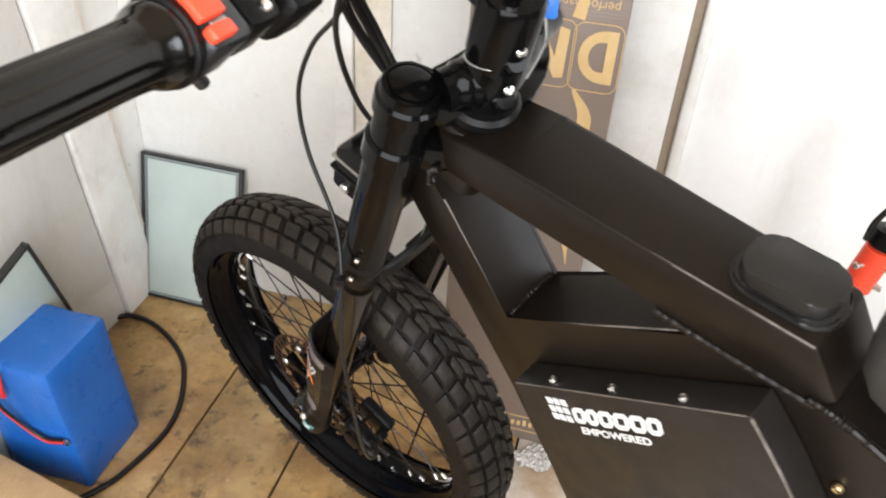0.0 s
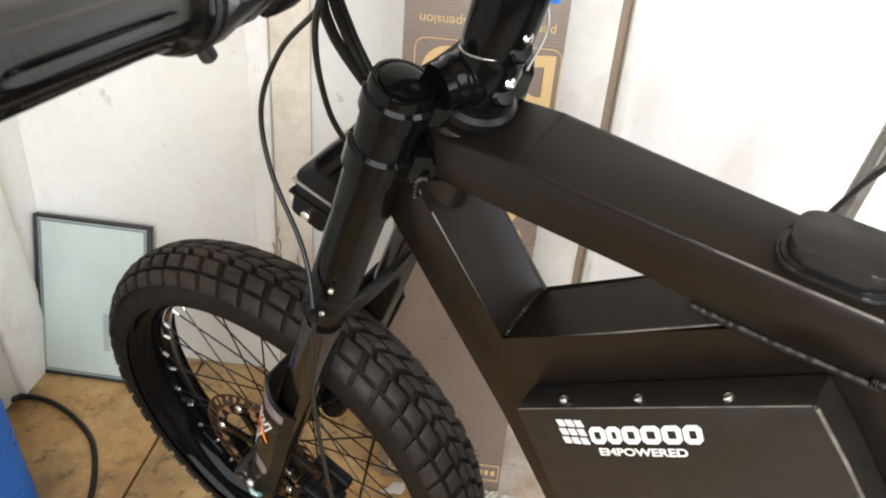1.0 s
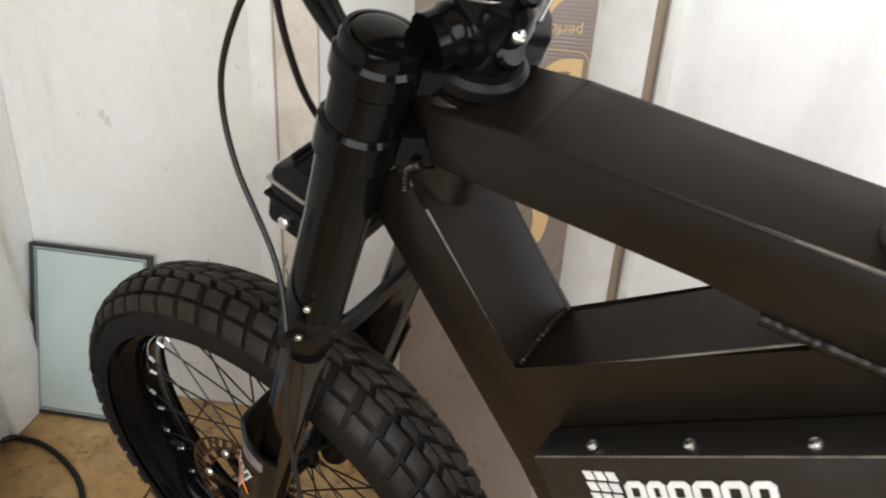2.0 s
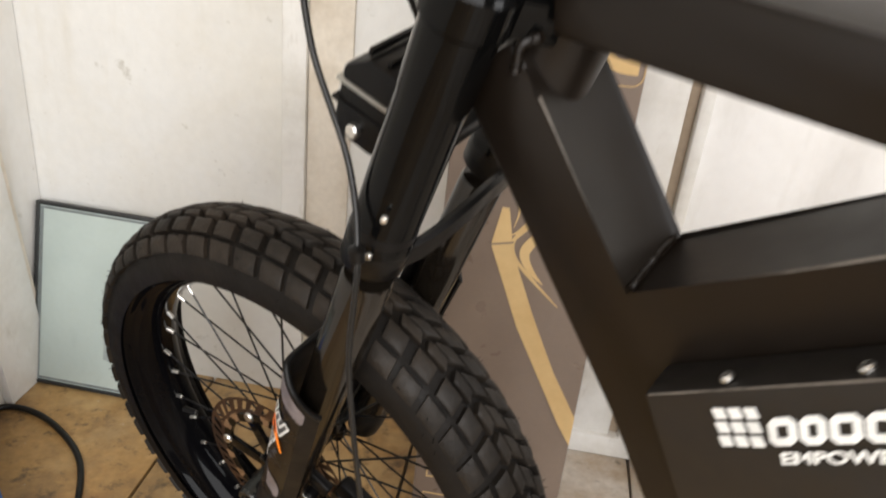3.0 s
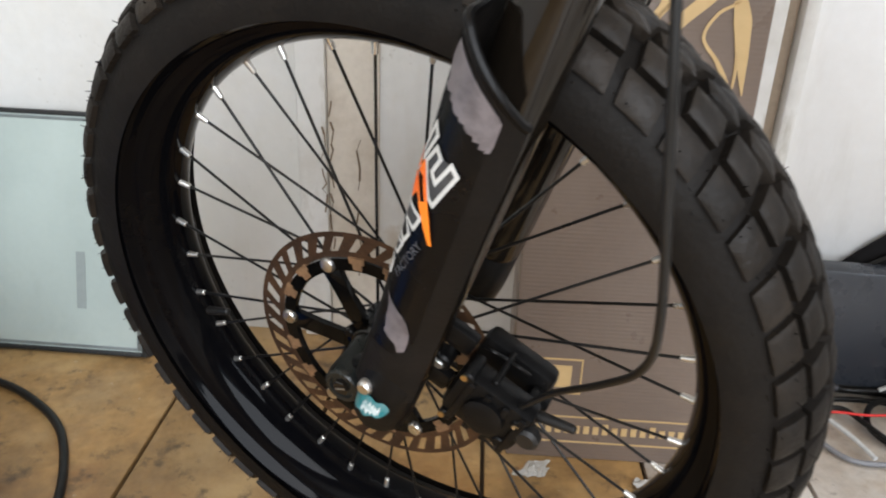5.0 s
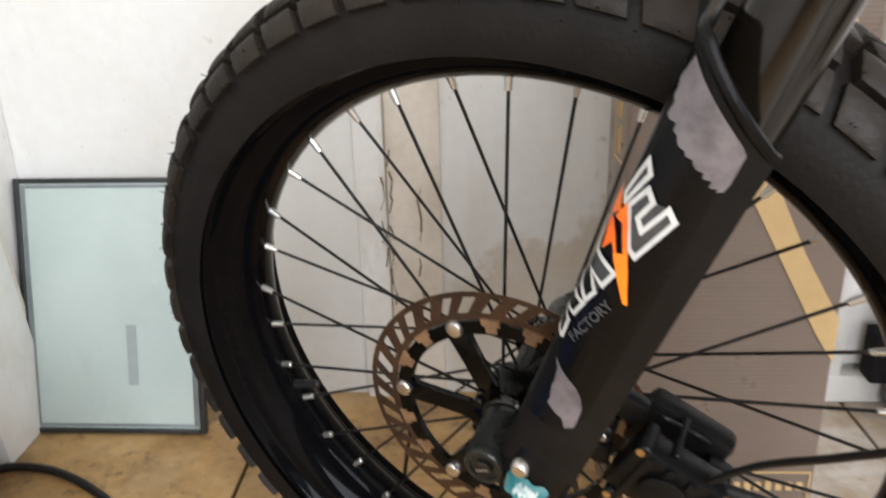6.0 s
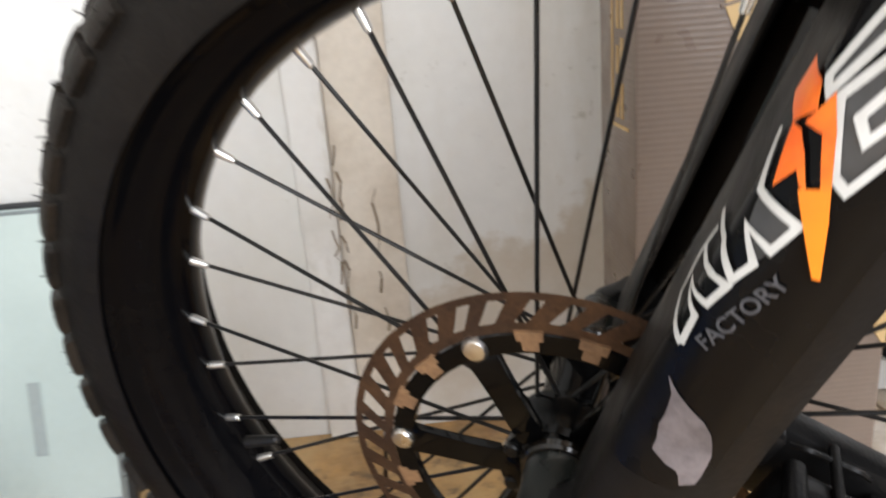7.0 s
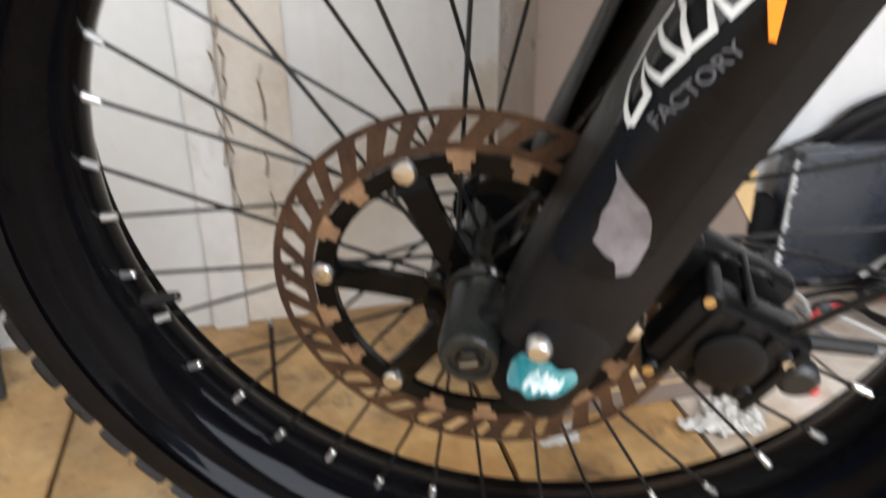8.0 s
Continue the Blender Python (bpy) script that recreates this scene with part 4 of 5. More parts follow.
for x, z, mat in ((0.022, 0.021, BRASS), (0.020, -0.022, BRASS), (-0.022, 0.012, STEEL), (0.052, -0.022, BRASS)):
    part("bolt_face", rod(bmesh.new(), (x, 0.0275, z), (x, 0.0285, z), 0.0024, n=12), mat, caliper)
for i in range(4):
    part("caliper_rib", boxed((-0.026 + 0.013 * i, 0.0262, -0.019), (-0.021 + 0.013 * i, 0.0285, 0.020), 0.0009), CAST, caliper)
for x, z, r in ((0.062, 0.010, 0.0055), (0.064, -0.010, 0.0050), (0.040, 0.0, 0.0070)):
    part("bracket_boss", rod(bmesh.new(), (x, -0.002, z), (x, 0.012, z), r, bevel=0.0015, n=14), CAST, caliper)
    part("boss_bolt", rod(bmesh.new(), (x, 0.012, z), (x, 0.0145, z), r * 0.5, bevel=0.0006, n=6), GREYSTEEL, caliper)
part("pad_pin", rod(bmesh.new(), (0.004, -0.012, 0.024), (0.004, 0.020, 0.024), 0.0022, bevel=0.0006, n=10), CAST, caliper)
part("pad_spring", tube(bmesh.new(), [(-0.012, -0.006, 0.0225), (-0.004, -0.002, 0.0265), (0.006, -0.004, 0.0240), (0.016, 0.0, 0.0265), (0.022, -0.003, 0.0225)], 0.0012, 6, 6), CAST, caliper)
part("bleed_nipple", rod(bmesh.new(), (-0.03, 0.012, 0.016), (-0.052, 0.016, 0.03), 0.004, 0.003, bevel=0.001, n=12), SOFT, caliper)
part("banjo", lathe(bmesh.new(), [(0.002, 0.0), (0.0085, 0.0), (0.0085, 0.006), (0.006, 0.008), (0.002, 0.008)], Matrix.Translation((-0.032, 0.02, 0.006)) @ YAXIS, 20), SOFT, caliper)


def fork_line(name, pts, r, mat, label):
    return part(name, tube(bmesh.new(), [Vector((-b, l, u)) for b, l, u in pts], r, 10, 12), mat, fork, label)


fork_line("brake_hose", [(0.2422, 0.0921, 0.6952), (0.2185, 0.0836, 0.6701), (0.1789, 0.0787, 0.6327), (0.1506, 0.0788, 0.5810), (0.1556, 0.0858, 0.5276), (0.1846, 0.0949, 0.4615), (0.2037, 0.1167, 0.4117), (0.2021, 0.1310, 0.3402), (0.2096, 0.1416, 0.2530), (0.2154, 0.1443, 0.1759), (0.2086, 0.1297, 0.1323), (0.1832, 0.1022, 0.0884), (0.1511, 0.0797, 0.0497), (0.1271, 0.0720, 0.0208)], 0.0021, CABLE, "thin black brake hose")
for z in (0.412,):
    part("hose_clip", lathe(bmesh.new(), [(0.0025, 0), (0.0055, 0.001), (0.0055, 0.009), (0.0025, 0.010)], Matrix.Translation((-0.1895 - (0.452 - z) * 0.35, 0.0985 + (0.452 - z) * 0.45, z)), 14), CAST, fork)
for z, a in ((0.440, 112), (0.4085, 110)):
    t = radians(a)
    p, n = leg_at(z, 0.078) + Vector((math.cos(t), math.sin(t), 0)) * 0.0265, Vector((math.cos(t), math.sin(t), 0))
    part("seal_bolt", rod(bmesh.new(), p, p + n * 0.004, 0.0023, bevel=0.0006, n=12), STEEL, fork)

# frame
chassis = empty("bike_frame", BODY, bike)
tagged(chassis, "matt black welded box-section bike frame")


def sides(name, outline, y0, y1, mat, label="", bevel=0.0035, taper=0.0):
    """A (back, up) outline across the frame."""
    bm = prism(bmesh.new(), [(-b, u) for b, u in outline], y0, y1, bevel)
    if taper:
        for v in bm.verts:
            if v.co.y < -0.03:
                v.co.y += taper * max(0.0, -v.co.x) / 0.25
    return part(name, bm, mat, chassis, label)


sides("top_tube", [(-0.045, 0.002), (0.02, 0.0), (0.252, -0.019), (0.272, -0.055), (0.262, -0.066), (0.176, -0.062), (0.12, -0.051), (0.0, -0.040), (-0.045, -0.037)], -0.072, 0.0, FRAME, "matt black square top tube", taper=0.014)
sides("frame_body", [(-0.108, -0.072), (-0.070, -0.045), (-0.06, -0.058), (0.0088, -0.1812), (0.178, -0.0625), (0.245, -0.061), (0.275, -0.064), (0.305, -0.0750), (0.37, -0.106), (0.47, -0.33), (0.30, -0.60), (0.155, -0.60), (0.0095, -0.276)], -0.071, -0.0008, FRAME, "matt black down tube and battery case in one")
sides("battery_cover", [(0.0395, -0.214), (0.236, -0.0695), (0.262, -0.105), (0.42, -0.345), (0.285, -0.585), (0.19, -0.58)], 0.0, 0.028, COVER, "matt black cover plate with white print", bevel=0.002)
# weld seams
rnd = random.Random(11)


def weld(pts, r=0.0032):
    """A hand-laid bead: one rippled, uneven rope of metal."""
    line = spline([Vector((-b, l, u)) for b, l, u in pts], 26)
    part("weld", tube(bmesh.new(), line, r, 0, 9, radii=[r * (1 + 0.10 * math.sin(1.9 * i) + rnd.uniform(-0.12, 0.12)) for i in range(len(line))]), FRAME, chassis)


weld([(0.150, 0.0005, -0.060), (0.20, 0.0005, -0.064), (0.262, 0.0005, -0.0665)])
weld([(0.256, 0.001, -0.062), (0.275, 0.001, -0.0645), (0.305, 0.001, -0.0755), (0.36, 0.001, -0.102)], 0.0030)
weld([(0.0088, -0.006, -0.179), (0.0065, -0.036, -0.179), (0.0065, -0.066, -0.179)], 0.003)
weld([(-0.066, 0.0, -0.06), (-0.062, 0.0, -0.045), (-0.05, 0.0, -0.038)], 0.003)
# thin pale rods that stand in for the highlights along the edges
for name, p, q, r in (("top", (0.025, -0.0012, -0.0018), (0.250, -0.0012, -0.0202), 0.0009), ("down", (-0.052, -0.0018, -0.0720), (0.0075, -0.0018, -0.1785), 0.0010),
                      ("shelf", (0.0105, -0.0018, -0.1800), (0.176, -0.0018, -0.0640), 0.0008), ("cover", (0.0425, 0.0276, -0.2130), (0.234, 0.0276, -0.0718), 0.0006),
                      ("rear", (0.237, 0.0276, -0.0715), (0.262, 0.0276, -0.1060), 0.0014), ("rear", (0.262, 0.0276, -0.1060), (0.418, 0.0276, -0.3440), 0.0014)):
    part("edge_highlight", rod(bmesh.new(), (-p[0], p[1], p[2]), (-q[0], q[1], q[2]), r, n=8), EDGELIGHT, chassis)
# head tube and bearing cups
AXIS0, AXIS1 = Vector((0.079, -0.037, -0.094)), Vector((0.036, -0.037, 0.004))
part("head_tube", lathe(bmesh.new(), [(0.026, 0.0), (0.0295, 0.003), (0.0295, 0.014), (0.0275, 0.017), (0.0275, 0.092), (0.0335, 0.096), (0.0335, 0.106), (0.0315, 0.109)], along(AXIS0, AXIS1), 40), FRAME, chassis)
part("bearing_cup", lathe(bmesh.new(), [(0.026, 0.0), (0.0295, 0.002), (0.0295, 0.009), (0.026, 0.012), (0.022, 0.012)], along(AXIS1 - Vector((0.0015, 0, -0.004)), AXIS1 + Vector((-0.035, 0, 0.09))), 36), CAST, chassis)
# screws along the shelf of the cover
for b, u in ((0.0790, -0.1790), (0.1350, -0.1385), (0.1905, -0.0985)):
    p, n = Vector((-b, 0.021, u - 0.0048)), Vector((0.59, 0, 0.807))
    part("cover_screw", lathe(bmesh.new(), [(0.0012, 0), (0.0036, 0), (0.0036, 0.0018), (0.0026, 0.003), (0.0012, 0.0022)], along(p, p + n), 14), STEEL, chassis)
for b, u, l in ((0.276, -0.132, 0.0275), (0.291, -0.128, 0.0)):
    part("case_bolt", lathe(bmesh.new(), [(0.0012, 0), (0.0038, 0), (0.0038, 0.0025), (0.0028, 0.0038), (0.0012, 0.003)], Matrix.Translation((-b, l, u)) @ YAXIS, 16), STEEL if l > 0.01 else BRASS, chassis)
# maker's print on the cover: plain white shapes
E1 = Vector((-0.828, 0, 0.560))      # along the print, to the back
E2 = Vector((0.560, 0, 0.828))
P0 = Vector((-0.0785, 0.0286, -0.2035))


def printed(name, cells, label=""):
    bm = bmesh.new()
    for x0, x1, z0, z1 in cells:
        box(bm, (x0, 0.0, z0), (x1, 0.0008, z1))
    m = Matrix(((E1.x, 0, E2.x, P0.x), (0, 1, 0, P0.y), (E1.z, 0, E2.z, P0.z), (0, 0, 0, 1)))
    bmesh.ops.transform(bm, matrix=m, verts=bm.verts)
    return part(name, bm, WHITE, chassis, label, smooth=False)


def hollow(name, x0, x1, z0, z1, w):
    """A printed block with an open middle."""
    bm = bmesh.new()
    e = 0.0028
    rings = []
    for d, y in ((0, 0), (0, 0.0008), (w, 0.0008), (w, 0)):
        q, f = e * (1 - d / w) + 0.0006, d * 0.92
        flat = ((x0 + f + q, z0 + d), (x1 - f - q, z0 + d), (x1 - f, z0 + d + q), (x1 - f, z1 - d - q), (x1 - f - q, z1 - d), (x0 + f + q, z1 - d), (x0 + f, z1 - d - q), (x0 + f, z0 + d + q))
        rings.append([bm.verts.new((x + 0.28 * z, y, z + 0.075 * (x - 0.02))) for x, z in flat])
    for a, b in zip(rings, rings[1:] + rings[:1]):
        for i in range(8):
            bm.faces.new((a[i], a[(i + 1) % 8], b[(i + 1) % 8], b[i]))
    bmesh.ops.transform(bm, matrix=Matrix(((E1.x, 0, E2.x, P0.x), (0, 1, 0, P0.y), (E1.z, 0, E2.z, P0.z), (0, 0, 0, 1))), verts=bm.verts)
    return part(name, bm, WHITE, chassis, smooth=False)


for r in range(3):
    for c in range(3):
        k = 0.0088
        printed("white_mark", [(c * k - 0.002 * r, c * k + 0.0064 - 0.002 * r, -r * k - 0.0066 + 0.004, -r * k + 0.004)])
x = 0.0285
for w in (0.0148, 0.0132, 0.0152, 0.0164, 0.0158, 0.0146):
    hollow("white_bar", x, x + w, -0.0200, -0.0030, 0.0047)
    x += w + 0.0015
bm = letters("EMPOWERED", 0.0103, 0.00035)
for v in bm.verts:
    across, up_text = v.co.x * 1.28, v.co.y
    v.co = P0 + E1 * (0.0645 + across + 0.25 * up_text) + E2 * (-0.0243 + 0.075 * across + up_text) + Vector((0, 0.0009, 0))
part("empowered_lettering", bm, WHITE, chassis, "white lettering reading EMPOWERED", smooth=False)
# rubber plug on the top tube
plug = Matrix.Translation((-0.219, -0.030, -0.0165)) @ Matrix.Rotation(radians(-4.2), 4, "Y")
for name, w, h, r, z0, z1 in (("plug_gasket", 0.070, 0.045, 0.0180, -0.002, 0.0030), ("rubber_plug", 0.060, 0.040, 0.0140, 0.0065, 0.0175), ("plug_lip", 0.066, 0.0425, 0.016, 0.0038, 0.0056), ("plug_groove", 0.056, 0.035, 0.013, 0.0, 0.012)):
    bm = prism(bmesh.new(), rounded(w, h, r), -z1, -z0, 0.002, plug @ Matrix(((1, 0, 0, 0), (0, 0, 1, 0), (0, -1, 0, 0), (0, 0, 0, 1))))
    part(name, bm, SOFT, chassis, "soft black rubber plug" if name == "rubber_plug" else "")
# saddle nose
bm = bmesh.new()
seat_loops = []
for i, b in enumerate((0.270, 0.274, 0.285, 0.31, 0.36, 0.45, 0.56)):
    w = (0.012, 0.030, 0.044, 0.055, 0.068, 0.085, 0.11)[i]
    hgt = (0.018, 0.034, 0.044, 0.05, 0.052, 0.052, 0.055)[i]
    seat_loops.append([bm.verts.new((-b, -0.04 + w * math.cos(2 * math.pi * k / 24), -0.018 + hgt * math.sin(2 * math.pi * k / 24) * (1 if math.sin(2 * math.pi * k / 24) > 0 else 0.85))) for k in range(24)])
for a, b in zip(seat_loops, seat_loops[1:]):
    for k in range(24):
        bm.faces.new((a[k], a[(k + 1) % 24], b[(k + 1) % 24], b[k]))
bm.faces.new(seat_loops[0])
bm.faces.new(seat_loops[-1][::-1])
part("saddle", bm, HIDE, chassis, "black padded saddle")
# rear wheel and swingarm close the bike behind the view
for y in (0.055, -0.125):
    part("swingarm", rod(bmesh.new(), (-0.36, y * 0.6 - 0.014, -0.52), (-0.92, y, -0.60), 0.02, bevel=0.003), FRAME, chassis)
part("rear_tyre", lathe(bmesh.new(), [(0.235, -0.03), (0.262, -0.042), (0.288, -0.03), (0.296, 0.0), (0.288, 0.03), (0.262, 0.042), (0.235, 0.03), (0.22, 0.0)], Matrix.Translation((-0.92, -0.035, -0.607)) @ YAXIS, 72, closed=True), RUBBER, chassis)
part("rear_hub", lathe(bmesh.new(), [(0.01, -0.09), (0.09, -0.03), (0.215, -0.012), (0.222, 0.0), (0.215, 0.012), (0.09, 0.03), (0.01, 0.09)], Matrix.Translation((-0.92, -0.035, -0.607)) @ YAXIS, 48), CAST, chassis)
part("kickstand", rod(bmesh.new(), (-0.45, 0.0, -0.585), (-0.50, 0.19, -0.825), 0.009, bevel=0.002), CAST, chassis)

# stem and handlebar
bar = empty("handlebar", BASE, bike)
tagged(bar, "black handlebar with grip, red switch and brake lever")
TOP = LEAN_F @ Vector((0.033, -0.040, 0.014))
STEM = LEAN_F @ Vector((-0.006, -0.040, 0.118))
for start, lift in (((0.628, 0.066, -0.020), 0.020), ((0.628, -0.066, -0.020), 0.020)):
    a, b = LEAN_W @ leg_at(*start), TOP.lerp(STEM, lift / 0.11)
    part("crown_bridge", tube(bmesh.new(), [a, a.lerp(b, 0.5) + Vector((0, 0, 0.002)), b], 0.015, 6, 14, radii=[0.0165, 0.0185, 0.0205, 0.0225]), GLOSS, bar)
ax = (STEM - TOP).normalized()
part("stem_post", lathe(bmesh.new(), [(0.019, 0.0), (0.0225, 0.002), (0.0225, 0.040), (0.021, 0.042), (0.021, 0.048), (0.0235, 0.050), (0.0235, 0.098), (0.021, 0.102), (0.009, 0.102), (0.008, 0.099), (0.002, 0.099)], along(TOP, STEM), 40), GLOSS, bar)
for h in (0.014, 0.052):
    c = TOP + ax * h
    side = (LEAN_F.to_3x3() @ Vector((-1.0, 0.25, 0.35))).normalized()
    part("stem_clamp", rod(bmesh.new(), c + side * 0.016 - ax * 0.009, c + side * 0.029 - ax * 0.009, 0.010, bevel=0.002), GLOSS, bar)
    part("stem_bolt", lathe(bmesh.new(), [(0.0018, 0), (0.0042, 0), (0.0042, 0.003), (0.0030, 0.0042), (0.0018, 0.0022)], along(c + side * 0.027, c + side * 0.04), 16), STEEL, bar)
part("top_bolt", lathe(bmesh.new(), [(0.002, 0), (0.006, 0), (0.006, 0.004), (0.0045, 0.005), (0.003, 0.002)], along(STEM, STEM + ax), 16), STEEL, bar)
part("wire_band", tube(bmesh.new(), [TOP + ax * (0.044 + 0.004 * math.sin(a)) + (LEAN_F.to_3x3() @ Vector((-0.0232 * math.cos(a), 0.0232 * math.sin(a), 0.0))) for a in [2 * math.pi * i / 16 for i in range(17)]], 0.0008, 3, 6), GREYSTEEL, bar)
GRIP0, GRIP1 = Vector((-0.1541, 0.2487, 1.0132)), Vector((-0.1136, 0.3656, 1.0093))
gd = (GRIP1 - GRIP0).normalized()
CLAMP = LEAN_F @ Vector((0.052, -0.040, 0.135))
bm = tube(bmesh.new(), [GRIP0 + gd * 0.005, GRIP1, GRIP1 + gd * 0.12, CLAMP + (GRIP1 + gd * 0.12 - CLAMP) * 0.22, CLAMP, CLAMP + Vector((0.06, 0.06, 0.0)), CLAMP + Vector((0.26, 0.16, -0.03)), CLAMP + Vector((0.42, 0.12, -0.05))], 0.0111, 10, 20)
part("bar_tube", bm, GLOSS, bar)
bm = rod(bmesh.new(), STEM - ax * 0.022, CLAMP, 0.019, 0.017, 28, 0.003)
part("stem_arm", bm, GLOSS, bar)
# smooth grip with long flutes and a flange
bm = bmesh.new()
L = 0.123
prof = [(0.0120, 0.0), (0.0166, 0.001), (0.0172, 0.006), (0.0164, 0.010), (0.0160, 0.016), (0.0160, 0.022)] + [(0.0160, 0.03 + 0.01 * i) for i in range(7)] + [(0.0163, L - 0.021), (0.0168, L - 0.015), (0.0172, L - 0.008), (0.0198, L - 0.004), (0.0212, L), (0.0203, L + 0.005), (0.015, L + 0.008)]
lathe(bm, prof, None, 64)
for v in bm.verts:
    if 0.021 < v.co.z < L - 0.020:
        a = math.atan2(v.co.y, v.co.x)
        dip = 0.0014 * max(0.0, math.cos(8 * a)) ** 2
        r = math.hypot(v.co.x, v.co.y)
        v.co.x, v.co.y = v.co.x * (1 - dip / r), v.co.y * (1 - dip / r)
bmesh.ops.transform(bm, matrix=along(GRIP0, GRIP1), verts=bm.verts)
part("grip", bm, GRIP, bar, "worn black rubber grip")
# switch pod: local z along the bar, x towards the rider
toward = (Vector((0.15, -0.15, 0.35)) - gd * gd.dot(Vector((0.15, -0.15, 0.35)))).normalized()
podm = Matrix((( *toward, 0), (*gd.cross(toward), 0), (*gd, 0), (0, 0, 0, 1))).transposed()
podm = podm @ Matrix.Rotation(radians(17), 4, "Z")
podm.translation = GRIP1 + gd * 0.002
part("switch_ring", lathe(bmesh.new(), [(0.018, 0.0), (0.0225, 0.002), (0.0225, 0.006), (0.018, 0.008)], podm, 32), CAST, bar)
part("switch_body", boxed((-0.016, -0.020, 0.007), (0.0215, 0.020, 0.040), 0.005, podm), PLASTIC, bar)
part("rocker_switch", boxed((0.020, -0.013, 0.0075), (0.0265, 0.006, 0.0255), 0.0018, podm @ Matrix.Rotation(radians(4), 4, "Y")), REDSW, bar, "red rocker switch")
part("slide_switch", boxed((0.0195, 0.0085, 0.0065), (0.0265, 0.0165, 0.0235), 0.0018, podm), REDSW, bar, "red slide switch")
part("switch_slot", boxed((0.020, 0.006, 0.014), (0.0225, 0.0085, 0.026), 0.0005, podm), GREYSTEEL, bar)
part("horn_button", lathe(bmesh.new(), [(0.001, 0.0), (0.006, 0.0), (0.006, 0.004), (0.004, 0.006), (0.001, 0.006)], podm @ Matrix.Translation((0.020, -0.012, 0.040)) @ Matrix.Rotation(radians(90), 4, "Y"), 20), YELLOW, bar)
part("lever_clamp", boxed((-0.017, -0.018, 0.044), (0.020, 0.018, 0.074), 0.007, podm), CAST, bar)
for yy in (-0.010, 0.010):
    part("clamp_screw", rod(bmesh.new(), podm @ Vector((0.019, yy, 0.059)), podm @ Vector((0.023, yy, 0.059)), 0.0034, bevel=0.0008, n=12), STEEL, bar)
part("master_cylinder", boxed((-0.008, -0.046, 0.048), (0.014, -0.016, 0.125), 0.006, podm), CAST, bar)
part("brake_lever", tube(bmesh.new(), [podm @ Vector(v) for v in ((0.0, -0.04, 0.075), (0.002, -0.052, 0.04), (0.0, -0.056, -0.02), (-0.002, -0.054, -0.09), (0.0, -0.050, -0.13))], 0.006, 8, 12, radii=[0.0075, 0.006, 0.005, 0.005, 0.006]), GLOSS, bar)
part("switch_stub", rod(bmesh.new(), podm @ Vector((-0.012, 0.012, 0.02)), podm @ Vector((-0.020, 0.022, 0.03)), 0.004, bevel=0.001), PLASTIC, bar)
part("lamp_pod", boxed((-0.020, -0.020, 0.085), (0.020, 0.020, 0.125), 0.008, podm), CAST, bar)


def bar_line(name, pts, r, label, mat=CABLE):
    return part(name, tube(bmesh.new(), pts, r, 10, 10), mat, bar, label)


S = LEAN_W
for dx, r in ((0.0, 0.0042), (0.006, 0.0034), (0.010, 0.0026)):
    bar_line("control_cable", [S @ Vector((-0.266 - dx, 0.085 - dx * 0.5, 0.74)), S @ Vector((-0.222 - dx * 0.6, 0.075 - dx, 0.690)), S @ Vector((-0.205 - dx, 0.05 - dx, 0.640)), S @ Vector((-0.222 - dx, 0.03, 0.585)), S @ Vector((-0.235, 0.01, 0.53)), S @ Vector((-0.238, 0.0, 0.47))], r, "bundle of black control cables")
bar_line("long_cable", [S @ Vector((-0.262, 0.095, 0.735)), S @ Vector((-0.222, 0.088, 0.665)), S @ Vector((-0.200, 0.06, 0.585)), S @ Vector((-0.195, 0.03, 0.53)), S @ Vector((-0.19, 0.0, 0.50))], 0.0024, "thin black control cable")
part("cable_tie", lathe(bmesh.new(), [(0.006, 0), (0.0085, 0.001), (0.0085, 0.006), (0.006, 0.007)], along(S @ Vector((-0.236, 0.078, 0.700)), S @ Vector((-0.225, 0.074, 0.69))), 16), SOFT, bar)
part("blue_tag", boxed((-0.007, -0.004, -0.009), (0.007, 0.004, 0.009), 0.002, Matrix.Translation(TOP + ax * 0.088 + Vector((0.026, 0.012, 0.0)))), BLUE, bar, "blue plastic connector")
bar_line("steel_wire", [TOP + ax * 0.085 + Vector((0.024, 0.008, 0)), TOP + ax * 0.06 + Vector((0.030, -0.002, 0)), TOP + ax * 0.03 + Vector((0.024, -0.012, 0))], 0.001, "thin bright wire", GREYSTEEL)


# ---------------------------------------------------------------- things round the bike
def thing(name, m, label, category, group=""):
    return tagged(empty(name, m), label, category, group)


